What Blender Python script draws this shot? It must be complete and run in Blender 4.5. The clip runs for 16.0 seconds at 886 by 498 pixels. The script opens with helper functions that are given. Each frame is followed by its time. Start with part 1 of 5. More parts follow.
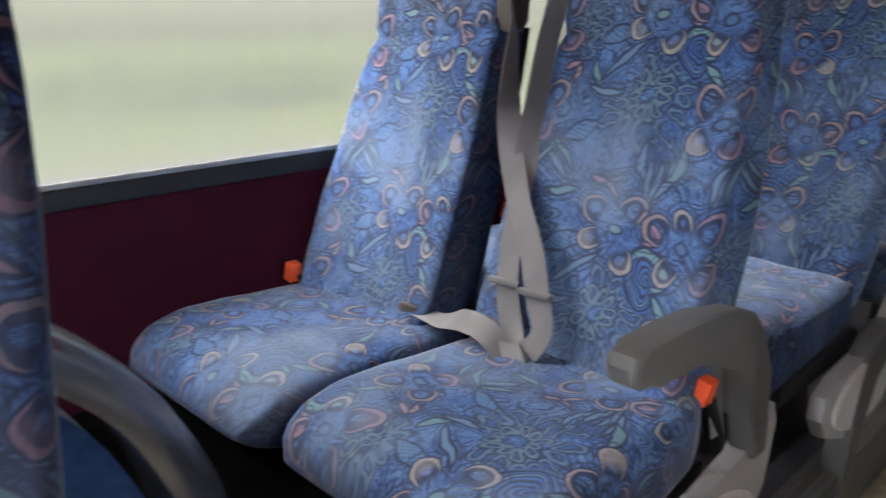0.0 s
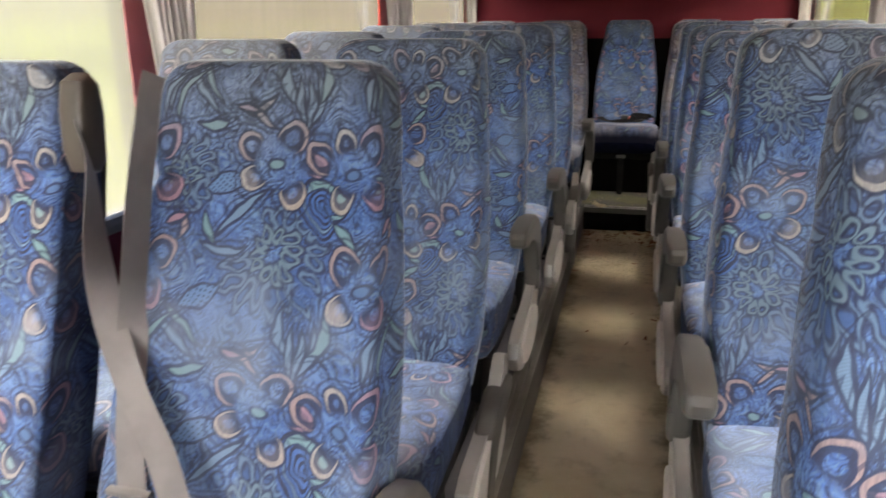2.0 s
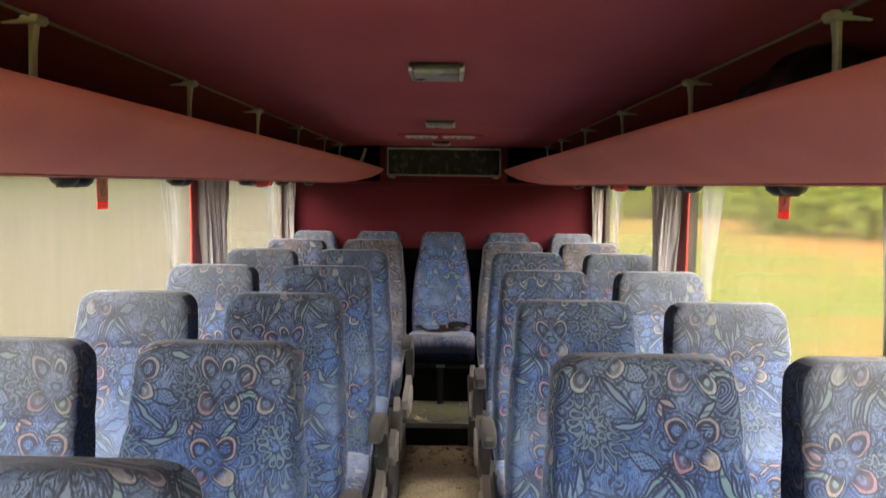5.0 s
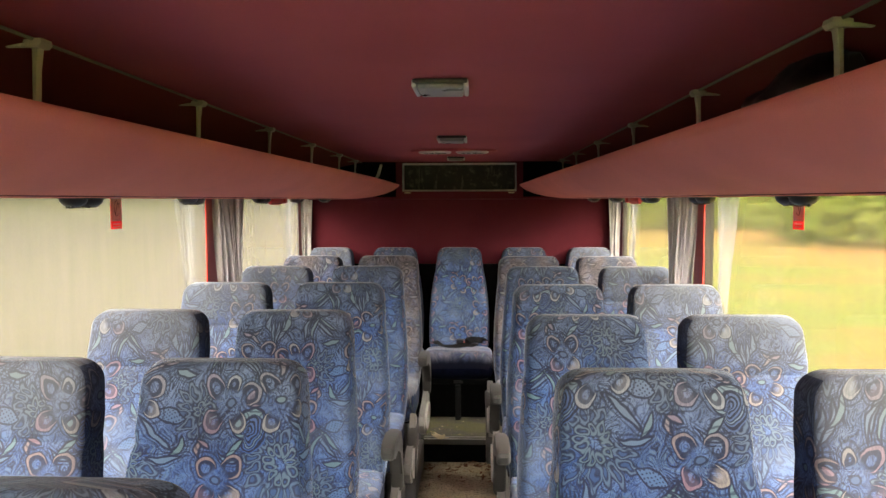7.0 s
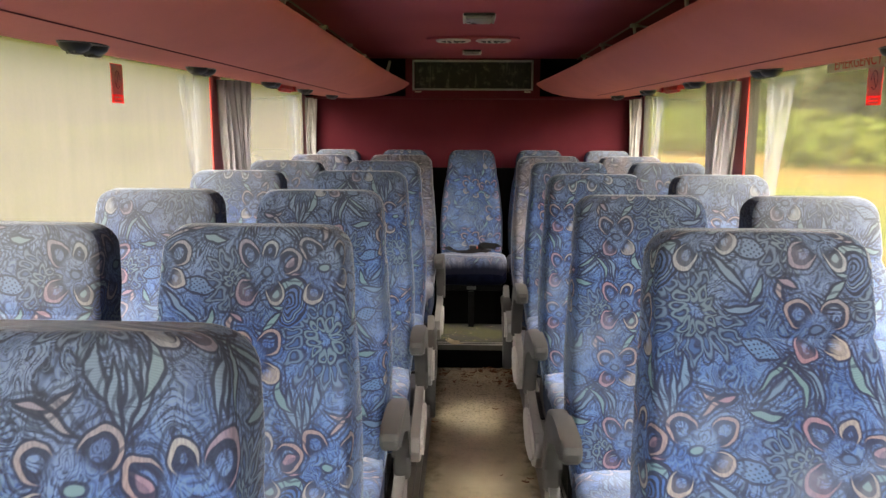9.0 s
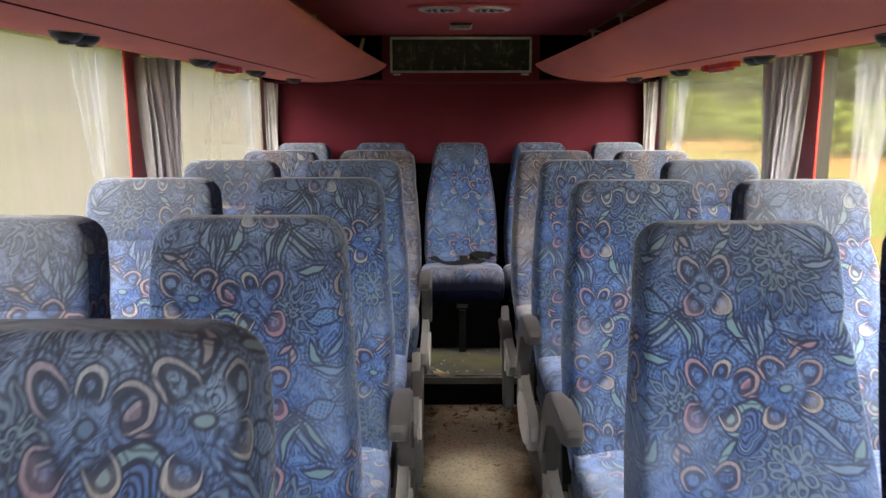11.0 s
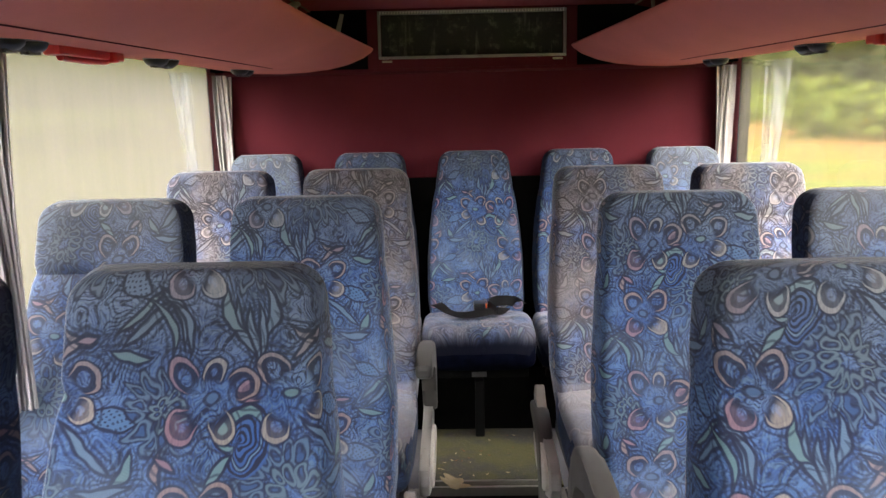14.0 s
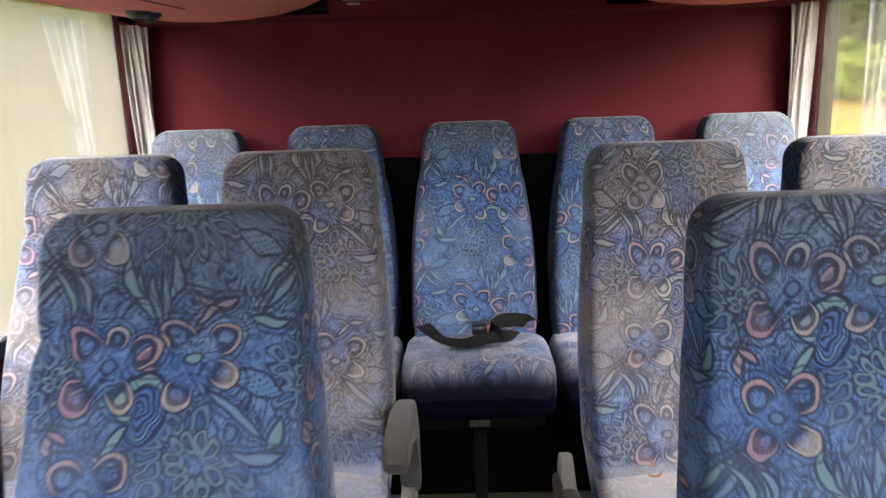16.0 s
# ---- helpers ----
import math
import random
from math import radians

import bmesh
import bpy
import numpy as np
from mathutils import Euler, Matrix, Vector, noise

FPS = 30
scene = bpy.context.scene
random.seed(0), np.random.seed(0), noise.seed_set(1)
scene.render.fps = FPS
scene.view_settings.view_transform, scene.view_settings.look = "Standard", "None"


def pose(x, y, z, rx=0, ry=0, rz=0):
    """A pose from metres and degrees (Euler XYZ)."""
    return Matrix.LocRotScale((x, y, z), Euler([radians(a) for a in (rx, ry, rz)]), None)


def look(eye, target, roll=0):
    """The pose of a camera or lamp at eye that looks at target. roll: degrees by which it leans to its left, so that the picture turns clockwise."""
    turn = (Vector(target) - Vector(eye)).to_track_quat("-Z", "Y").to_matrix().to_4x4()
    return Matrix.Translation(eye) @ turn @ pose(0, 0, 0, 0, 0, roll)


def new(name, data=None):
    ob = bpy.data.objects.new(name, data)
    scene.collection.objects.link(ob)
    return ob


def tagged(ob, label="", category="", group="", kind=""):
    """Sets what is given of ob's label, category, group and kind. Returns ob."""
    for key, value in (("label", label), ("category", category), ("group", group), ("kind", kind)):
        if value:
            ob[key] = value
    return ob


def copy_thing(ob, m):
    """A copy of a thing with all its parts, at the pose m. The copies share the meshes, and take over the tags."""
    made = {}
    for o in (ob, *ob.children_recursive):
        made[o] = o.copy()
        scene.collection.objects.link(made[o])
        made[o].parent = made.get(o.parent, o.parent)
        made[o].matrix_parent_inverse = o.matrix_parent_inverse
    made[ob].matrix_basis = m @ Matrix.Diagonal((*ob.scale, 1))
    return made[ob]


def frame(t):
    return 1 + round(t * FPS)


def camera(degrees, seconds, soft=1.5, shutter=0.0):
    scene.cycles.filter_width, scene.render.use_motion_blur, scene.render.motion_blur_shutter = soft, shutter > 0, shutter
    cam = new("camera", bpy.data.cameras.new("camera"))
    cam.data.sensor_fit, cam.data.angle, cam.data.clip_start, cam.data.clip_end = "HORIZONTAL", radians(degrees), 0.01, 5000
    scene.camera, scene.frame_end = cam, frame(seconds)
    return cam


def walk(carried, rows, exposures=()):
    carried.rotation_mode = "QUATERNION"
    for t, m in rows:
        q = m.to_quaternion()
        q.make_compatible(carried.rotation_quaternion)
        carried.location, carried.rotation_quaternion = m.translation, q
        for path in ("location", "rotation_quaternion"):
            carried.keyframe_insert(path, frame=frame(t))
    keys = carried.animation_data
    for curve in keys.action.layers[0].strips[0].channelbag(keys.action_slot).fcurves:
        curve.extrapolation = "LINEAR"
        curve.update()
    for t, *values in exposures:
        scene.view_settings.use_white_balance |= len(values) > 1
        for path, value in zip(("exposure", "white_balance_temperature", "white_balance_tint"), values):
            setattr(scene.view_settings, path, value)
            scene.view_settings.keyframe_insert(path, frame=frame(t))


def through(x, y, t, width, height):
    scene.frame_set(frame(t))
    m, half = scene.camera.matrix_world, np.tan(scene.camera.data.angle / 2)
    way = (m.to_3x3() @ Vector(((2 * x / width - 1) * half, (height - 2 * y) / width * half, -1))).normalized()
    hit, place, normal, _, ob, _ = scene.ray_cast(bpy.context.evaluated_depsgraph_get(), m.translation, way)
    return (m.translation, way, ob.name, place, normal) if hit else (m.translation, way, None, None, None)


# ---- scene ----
cam = camera(59.9, 16.0, shutter=0.4)
PATH = [
    (0, (0.256, 0.548, 1.057), (-1.129, 1.886, 0.519), -1.4),
    (0.5, (0.242, 0.605, 1.077), (-0.925, 2.123, 0.501), -1.4),
    (1, (0.148, 0.637, 1.132), (-0.776, 2.311, 0.543), -1.5),
    (1.5, (0.071, 0.644, 1.219), (-0.633, 2.418, 0.622), -0.9),
    (2, (0.074, 0.705, 1.284), (-0.39, 2.562, 0.704), -0.6),
    (2.5, (0.096, 0.785, 1.329), (-0.215, 2.682, 0.779), -0.2),
    (3, (0.095, 0.839, 1.375), (-0.044, 2.773, 0.887), 0.3),
    (3.5, (0.066, 0.837, 1.437), (-0.004, 2.789, 1.007), 0.5),
    (4, (0.053, 0.834, 1.515), (0.02, 2.806, 1.183), 0.6),
    (4.5, (0.057, 0.83, 1.558), (0.038, 2.814, 1.299), 0.7),
    (5, (0.06, 0.828, 1.592), (0.039, 2.821, 1.425), 0.7),
    (5.2, (0.063, 0.827, 1.601), (0.037, 2.823, 1.466), 0.8),
    (7.5, (0.103, 0.839, 1.583), (0.019, 2.833, 1.455), -0.3),
    (8, (0.034, 0.851, 1.467), (-0.035, 2.838, 1.259), 0.1),
    (10.3, (-0.081, 1.492, 1.427), (-0.11, 3.461, 1.073), 0.0),
    (10.5, (-0.088, 1.573, 1.432), (-0.109, 3.541, 1.076), 0.0),
    (11, (-0.097, 1.804, 1.44), (-0.101, 3.772, 1.083), -0.1),
    (11.5, (-0.077, 2.04, 1.458), (-0.083, 4.008, 1.1), -0.1),
    (12, (-0.06, 2.221, 1.475), (-0.075, 4.189, 1.118), -0.5),
    (12.5, (-0.107, 2.332, 1.473), (-0.094, 4.299, 1.112), -0.6),
    (13, (-0.119, 2.537, 1.476), (-0.142, 4.502, 1.107), -0.9),
    (13.5, (-0.075, 2.761, 1.477), (-0.116, 4.726, 1.108), -1.1),
    (14, (-0.077, 2.932, 1.478), (-0.116, 4.894, 1.094), -1.2),
    (14.5, (-0.118, 3.098, 1.467), (-0.147, 5.057, 1.065), -1.1),
    (15, (-0.125, 3.279, 1.456), (-0.149, 5.23, 1.019), -1.4),
    (15.5, (-0.1, 3.485, 1.434), (-0.131, 5.434, 0.986), -1.5),
    (16, (-0.051, 3.754, 1.428), (-0.09, 5.7, 0.968), -1.9),
]
EXPOSURES = [(0.0, 4.78, 6350.0, 15.0), (0.5, 5.04, 6400.0, 15.0), (1.0, 5.26, 7050.0, 16.0), (1.5, 5.38, 7250.0, 16.0), (2.5, 5.52, 7450.0, 17.0), (3.5, 5.6, 7150.0, 17.0), (5.0, 5.7, 7300.0, 16.0), (8.0, 5.93, 7500.0, 16.0), (11.0, 5.8, 6700.0, 16.0), (14.5, 6.0, 6700.0, 16.0), (16.0, 6.03, 6600.0, 15.0)]
walk(cam, [(t, look(eye, target, roll)) for t, eye, target, roll in PATH], EXPOSURES)

# ---- light ----
world = bpy.data.worlds.new("world")
scene.world = world
world.use_nodes = True
wn = world.node_tree
sky = wn.nodes.new("ShaderNodeTexSky")
sky.sky_type, sky.sun_disc = "NISHITA", False
SUN_UP, SUN_ROUND = radians(64), radians(170)
sky.sun_elevation, sky.sun_rotation = SUN_UP, SUN_ROUND
sky.air_density, sky.dust_density, sky.ozone_density = 1.0, 3.0, 1.0
wn.links.new(sky.outputs[0], wn.nodes["Background"].inputs[0])
wn.nodes["Background"].inputs[1].default_value = 0.10
sun = new("sun", bpy.data.lights.new("sun", "SUN"))
sun.data.energy, sun.data.angle, sun.data.color = 1.5, radians(126), (1.0, 0.97, 0.92)
SUN_DIR = Vector((math.sin(SUN_ROUND) * math.cos(SUN_UP), math.cos(SUN_ROUND) * math.cos(SUN_UP), math.sin(SUN_UP)))
sun.matrix_world = look(SUN_DIR * 60, (0, 0, 0))

# ---- materials ----
class Mat:
    """A node material with short calls for the nodes used here."""

    def __init__(self, name, rough=0.6, metal=0.0, sheen=0.0, spec=0.5, base=None):
        if base:
            self.m = base.copy()
            self.m.name = name
            self.t = self.m.node_tree
            self.b = self.t.nodes["Principled BSDF"]
            return
        self.m = bpy.data.materials.new(name)
        self.m.use_nodes = True
        self.t = self.m.node_tree
        self.b = self.t.nodes["Principled BSDF"]
        self.b.inputs["Roughness"].default_value = rough
        self.b.inputs["Metallic"].default_value = metal
        self.b.inputs["Sheen Weight"].default_value = sheen
        self.b.inputs["Specular IOR Level"].default_value = spec

    def put(self, value, socket):
        if isinstance(value, bpy.types.NodeSocket):
            self.t.links.new(value, socket)
        else:
            socket.default_value = value

    def node(self, kind, **inputs):
        n = self.t.nodes.new(kind)
        for k, v in inputs.items():
            self.put(v, n.inputs[k.replace("_", " ")])
        return n

    def f(self, op, a, b=0.0, c=0.0, clamp=False):
        n = self.t.nodes.new("ShaderNodeMath")
        n.operation, n.use_clamp = op, clamp
        for s, v in zip(n.inputs, (a, b, c)):
            self.put(v, s)
        return n.outputs[0]

    def v(self, op, a, b=(0, 0, 0), scale=1.0):
        n = self.t.nodes.new("ShaderNodeVectorMath")
        n.operation = op
        self.put(a, n.inputs[0])
        self.put(b, n.inputs[1])
        if op == "SCALE":
            self.put(scale, n.inputs[3])
        return n.outputs[1] if op in ("LENGTH", "DOT_PRODUCT", "DISTANCE") else n.outputs[0]

    def mix(self, fac, a, b):
        n = self.t.nodes.new("ShaderNodeMix")
        n.data_type = "RGBA"
        for i, v in ((0, fac), (6, a), (7, b)):
            if i > 0 and not isinstance(v, bpy.types.NodeSocket) and len(v) == 3:
                v = (*v, 1)
            self.put(v, n.inputs[i])
        return n.outputs[2]

    def step(self, x, lo, hi, a=0.0, b=1.0):
        n = self.t.nodes.new("ShaderNodeMapRange")
        n.interpolation_type = "SMOOTHSTEP"
        for s, v in zip(n.inputs, (x, lo, hi, a, b)):
            self.put(v, s)
        return n.outputs[0]

    def noise(self, vec, scale, detail=2.0, rough=0.5, dim="3D", distortion=0.0):
        n = self.t.nodes.new("ShaderNodeTexNoise")
        n.noise_dimensions = dim
        self.put(vec, n.inputs["Vector"])
        n.inputs["Scale"].default_value, n.inputs["Detail"].default_value = scale, detail
        n.inputs["Roughness"].default_value, n.inputs["Distortion"].default_value = rough, distortion
        return n.outputs[0], n.outputs[1]

    def obj(self):
        return self.t.nodes.new("ShaderNodeTexCoord").outputs["Object"]

    def uv(self):
        return self.t.nodes.new("ShaderNodeTexCoord").outputs["UV"]

    def where(self):
        return self.t.nodes.new("ShaderNodeNewGeometry").outputs["Position"]

    def rand(self):
        return self.t.nodes.new("ShaderNodeObjectInfo").outputs["Random"]

    def xyz(self, x, y, z=0.0):
        return self.node("ShaderNodeCombineXYZ", X=x, Y=y, Z=z).outputs[0]

    def sep(self, v):
        n = self.node("ShaderNodeSeparateXYZ", Vector=v)
        return n.outputs[0], n.outputs[1], n.outputs[2]

    def colour(self, c):
        self.put((*c, 1) if isinstance(c, tuple) else c, self.b.inputs["Base Color"])
        return self

    def bump(self, h, strength=0.3, dist=0.002):
        n = self.node("ShaderNodeBump", Strength=strength, Distance=dist, Height=h)
        self.put(n.outputs[0], self.b.inputs["Normal"])
        return self


def two_scale(name, c1, c2, rough=0.7, s1=3.0, s2=60.0, metal=0.0, bump=0.2, dist=0.002, sheen=0.0, dirt=None, spec=0.5):
    """A plain surface with broad blotches and fine grain."""
    m = Mat(name, rough, metal, sheen, spec)
    p = m.where()
    broad, _ = m.noise(p, s1, 3.0)
    fine, _ = m.noise(p, s2, 2.0)
    c = m.mix(m.f("ADD", m.f("MULTIPLY", m.step(broad, 0.35, 0.65), 0.65), m.f("MULTIPLY", fine, 0.35)), c1, c2)
    if dirt:
        spots, _ = m.noise(p, 14.0, 5.0, 0.65)
        c = m.mix(m.step(spots, 0.58, 0.72, 0.0, 0.6), c, dirt)
    m.colour(c)
    m.put(m.f("ADD", m.f("MULTIPLY", broad, 0.2), rough - 0.1), m.b.inputs["Roughness"])
    m.bump(fine, bump, dist)
    return m.m


def moquette(name):
    """Blue woven seat moquette: a repeat of ringed flowers, spade leaves, curled mums and strokes; UV in metres."""
    m = Mat(name, 0.85, 0.0, 0.55, 0.2)
    m.b.inputs["Sheen Roughness"].default_value = 0.24
    m.b.inputs["Sheen Tint"].default_value = (0.86, 0.90, 0.95, 1.0)
    TU, TV = 0.400, 0.392
    DARK, PEACH, PINK, SAND = (0.020, 0.027, 0.062), (0.305, 0.222, 0.214), (0.300, 0.182, 0.228), (0.340, 0.302, 0.268)
    MINT, PALE, LEAF = (0.135, 0.248, 0.270), (0.124, 0.212, 0.330), (0.080, 0.165, 0.330)
    p0 = m.v("SCALE", m.uv(), scale=1.07)
    _, wob = m.noise(p0, 24.0, 1.0, 0.5, "2D")
    wob = m.v("SUBTRACT", wob, (0.5, 0.5, 0.5))
    _, sway = m.noise(p0, 5.0, 1.0, 0.5, "2D")
    p = m.v("ADD", p0, m.v("ADD", m.v("SCALE", wob, scale=0.013), m.v("SCALE", m.v("SUBTRACT", sway, (0.5, 0.5, 0.5)), scale=0.022)))
    pu, pv, _ = m.sep(p)
    # ground: mid blue in soft patches, short dark dashes along the pile
    patch, _ = m.noise(p0, 11.0, 2.0, 0.55, "2D")
    streak, _ = m.noise(m.v("MULTIPLY", p0, (300.0, 70.0, 1.0)), 1.0, 2.0, 0.5, "2D")
    col = m.mix(m.step(patch, 0.34, 0.66), (0.032, 0.088, 0.265), (0.080, 0.168, 0.410))
    dash, _ = m.noise(m.v("MULTIPLY", p, (170.0, 62.0, 1.0)), 1.0, 1.0, 0.5, "2D", 0.5)
    col = m.mix(m.step(dash, 0.56, 0.68, 0.0, 0.55), col, DARK)
    # loose scrolls that run round the motifs
    fld, _ = m.noise(p, 17.0, 0.8, 0.45, "2D", 0.6)
    wave = m.f("SINE", m.f("MULTIPLY", fld, 74.0))
    clump, _ = m.noise(p0, 8.0, 1.0, 0.5, "2D")
    busy = m.step(clump, 0.40, 0.58, 0.22, 0.90)
    col = m.mix(m.f("MULTIPLY", m.step(wave, -0.40, -0.80), busy), col, DARK)
    col = m.mix(m.f("MULTIPLY", m.step(wave, 0.45, 0.85, 0.0, 0.60), busy), col, PALE)

    fine, _ = m.noise(p, 34.0, 0.8, 0.45, "2D", 0.7)
    line = m.f("SINE", m.f("MULTIPLY", fine, 52.0))
    col = m.mix(m.step(line, -0.55, -0.90, 0.0, 0.60), col, DARK)
    col = m.mix(m.step(line, 0.65, 0.95, 0.0, 0.42), col, PALE)

    def after(col):
        """The cloth's place, taken up once the motifs below are drawn, so that few values are held at a time."""
        n = m.v("DOT_PRODUCT", col, (1e-7, 0.0, 0.0))
        return m.f("ADD", pu, n), m.f("ADD", pv, n)

    def near(at, cu, cv):
        """Offset from the nearest repeat of the motif at (cu, cv)."""
        x = m.f("SUBTRACT", m.f("FLOORED_MODULO", m.f("ADD", at[0], TU / 2 - cu), TU), TU / 2)
        y = m.f("SUBTRACT", m.f("FLOORED_MODULO", m.f("ADD", at[1], TV / 2 - cv), TV), TV / 2)
        return x, y

    def turned(x, y, deg):
        c, s = math.cos(radians(deg)), math.sin(radians(deg))
        return m.f("ADD", m.f("MULTIPLY", x, c), m.f("MULTIPLY", y, s)), m.f("SUBTRACT", m.f("MULTIPLY", y, c), m.f("MULTIPLY", x, s))

    def length(x, y):
        return m.f("SQRT", m.f("ADD", m.f("MULTIPLY", x, x), m.f("MULTIPLY", y, y)))

    _, curl = m.noise(p0, 34.0, 0.5, 0.5, "2D")
    curl = m.sep(m.v("SUBTRACT", curl, (0.5, 0.5, 0.5)))

    def fan(col, cu, cv, reach, size, long, n, deg0, deg1, tint):
        """Loops set round a centre between two angles, each a thin pale line edged dark."""
        x, y = turned(*near(after(col), cu, cv), (deg0 + deg1) / 2)
        x, y = m.f("ADD", x, m.f("MULTIPLY", curl[0], 0.020)), m.f("ADD", y, m.f("MULTIPLY", curl[1], 0.020))
        r = length(x, y)
        ang = m.f("ARCTAN2", y, x)
        k = 2 * math.pi / n
        slot = m.f("FLOOR", m.f("DIVIDE", ang, k))
        phi = m.f("SUBTRACT", m.f("SUBTRACT", ang, m.f("MULTIPLY", slot, k)), k / 2)
        vary = m.f("FRACT", m.f("MULTIPLY", m.f("SINE", m.f("ADD", m.f("MULTIPLY", slot, 12.9), cu * 90)), 43.7))
        mid = m.f("MULTIPLY", m.f("ADD", 0.82, m.f("MULTIPLY", vary, 0.36)), reach)
        d = length(m.f("DIVIDE", m.f("SUBTRACT", m.f("MULTIPLY", r, m.f("COSINE", phi)), mid), long), m.f("MULTIPLY", r, m.f("SINE", phi)))
        inside = m.step(m.f("ABSOLUTE", ang), radians((deg1 - deg0) / 2), radians((deg1 - deg0) / 2) - 0.1)
        col = m.mix(m.f("MULTIPLY", inside, m.step(d, size + 0.0056, size + 0.0034, 0.0, 0.85)), col, DARK)
        col = m.mix(m.f("MULTIPLY", inside, m.step(d, size - 0.0036, size - 0.0056, 0.0, 0.60)), col, (0.045, 0.115, 0.290))
        line = m.f("ABSOLUTE", m.f("SUBTRACT", d, size))
        return m.mix(m.f("MULTIPLY", inside, m.step(line, 0.0026, 0.0008, 0.0, 0.60)), col, tint)

    # curled mums
    for cu, cv, reach, size, long, n, deg0, deg1, tint in (
            (0.000, -0.150, 0.070, 0.0092, 3.0, 18, 165, 320, PALE), (0.012, -0.140, 0.062, 0.0085, 2.2, 17, -50, 130, PALE), (0.004, -0.146, 0.030, 0.0066, 1.8, 11, -180, 180, (0.150, 0.240, 0.300)),
            (-0.185, -0.022, 0.046, 0.0078, 2.3, 15, -110, 110, PALE), (-0.190, -0.022, 0.020, 0.0068, 1.5, 8, -180, 180, (0.150, 0.240, 0.300))):
        col = fan(col, cu, cv, reach, size, long, n, deg0, deg1, tint)
    # strokes and leaves: centre, turn, half length, half width, bend, tint
    strokes = (
        (-0.062, -0.078, 40, 0.050, 0.0060, 0.0, PALE), (-0.160, -0.276, -42, 0.046, 0.0050, 0.0, PALE), (-0.146, -0.262, -42, 0.040, 0.0036, 0.0, MINT),
        (-0.128, -0.330, 8, 0.030, 0.0062, 0.15, MINT), (-0.126, -0.108, -62, 0.024, 0.0070, 0.2, MINT), (-0.093, -0.142, -4, 0.036, 0.0060, 0.2, PALE),
        (0.020, -0.270, 106, 0.040, 0.0062, -0.35, PALE), (0.042, -0.296, 98, 0.036, 0.0050, -0.15, PALE), (0.062, -0.300, 84, 0.038, 0.0056, 0.10, PALE), (0.082, -0.288, 76, 0.040, 0.0056, 0.20, PALE), (0.102, -0.264, 70, 0.036, 0.0076, 0.35, MINT),
        (-0.033, -0.302, 16, 0.030, 0.0042, 0.2, PEACH), (-0.024, -0.314, -42, 0.025, 0.0042, 0.0, PEACH), (-0.054, -0.300, -8, 0.018, 0.0036, 0.0, PINK),
        (0.186, -0.262, 62, 0.042, 0.0060, -0.3, PALE), (0.204, -0.278, 62, 0.040, 0.0044, -0.3, MINT), (0.172, -0.278, 66, 0.034, 0.0040, -0.3, PALE),
        (-0.170, -0.106, 84, 0.022, 0.0045, 0.3, PEACH), (-0.184, -0.098, 30, 0.018, 0.0040, 0.0, PINK), (0.140, -0.136, 12, 0.026, 0.0045, 0.3, PALE))
    for cu, cv, deg, ln, wd, bend, tint in strokes:
        x, y = turned(*near(after(col), cu, cv), deg)
        a = m.f("DIVIDE", x, ln)
        a2 = m.f("MULTIPLY", a, a)
        bent = m.f("ABSOLUTE", m.f("SUBTRACT", y, m.f("MULTIPLY", a2, bend * ln)))
        inside = m.f("SUBTRACT", m.f("MULTIPLY", m.f("SUBTRACT", 1.0, a2), wd), bent)
        echo = m.f("MULTIPLY", m.step(inside, -0.0150, -0.0132), m.step(inside, -0.0092, -0.0110))
        col = m.mix(m.f("MULTIPLY", echo, 0.6), col, DARK)
        col = m.mix(m.step(inside, -0.0068, -0.0040, 0.0, 0.92), col, DARK)
        rib = m.step(m.f("SINE", m.f("MULTIPLY", x, 1700.0)), -0.6, 0.6, 0.78, 1.0)
        col = m.mix(m.f("MULTIPLY", m.step(inside, -0.0012, 0.0012, 0.0, 0.92), rib), col, tint)
    # broad dotted leaves
    for cu, cv, deg, ln, wd in ((-0.098, -0.034, 12, 0.042, 0.0165), (-0.124, -0.218, 24, 0.036, 0.0150)):
        x, y = turned(*near(after(col), cu, cv), deg)
        a = m.f("DIVIDE", x, ln)
        inside = m.f("SUBTRACT", m.f("MULTIPLY", m.f("SUBTRACT", 1.0, m.f("MULTIPLY", a, a)), wd), m.f("ABSOLUTE", y))
        col = m.mix(m.step(inside, -0.0062, -0.0036, 0.0, 0.92), col, DARK)
        dots = m.f("MULTIPLY", m.f("SINE", m.f("MULTIPLY", x, 480.0)), m.f("SINE", m.f("MULTIPLY", y, 620.0)))
        col = m.mix(m.step(inside, -0.0010, 0.0010, 0.0, 0.95), col, m.mix(m.step(dots, 0.35, 0.65, 0.0, 0.85), LEAF, DARK))
    # spade leaf: lines inside one another, a mint edge thick on the upper side, and its stalk
    x, y = turned(*near(after(col), 0.096, -0.074), 140)
    r = length(x, y)
    co = m.f("DIVIDE", x, m.f("ADD", r, 0.0001))
    r0 = m.f("MULTIPLY", m.f("ADD", 0.80, m.f("MULTIPLY", m.f("POWER", m.f("ABSOLUTE", co), 3.0), m.f("MULTIPLY", m.f("SIGN", co), 0.55))), 0.044)
    d = m.f("SUBTRACT", r, r0)
    body = m.step(d, 0.0150, 0.0125)
    col = m.mix(m.f("MULTIPLY", body, 0.9), col, (0.040, 0.105, 0.300))
    band = m.f("SINE", m.f("MULTIPLY", d, 560.0))
    col = m.mix(m.f("MULTIPLY", body, m.step(band, 0.15, -0.25)), col, DARK)
    edge = m.step(y, 0.010, -0.012, 0.0018, 0.0070)
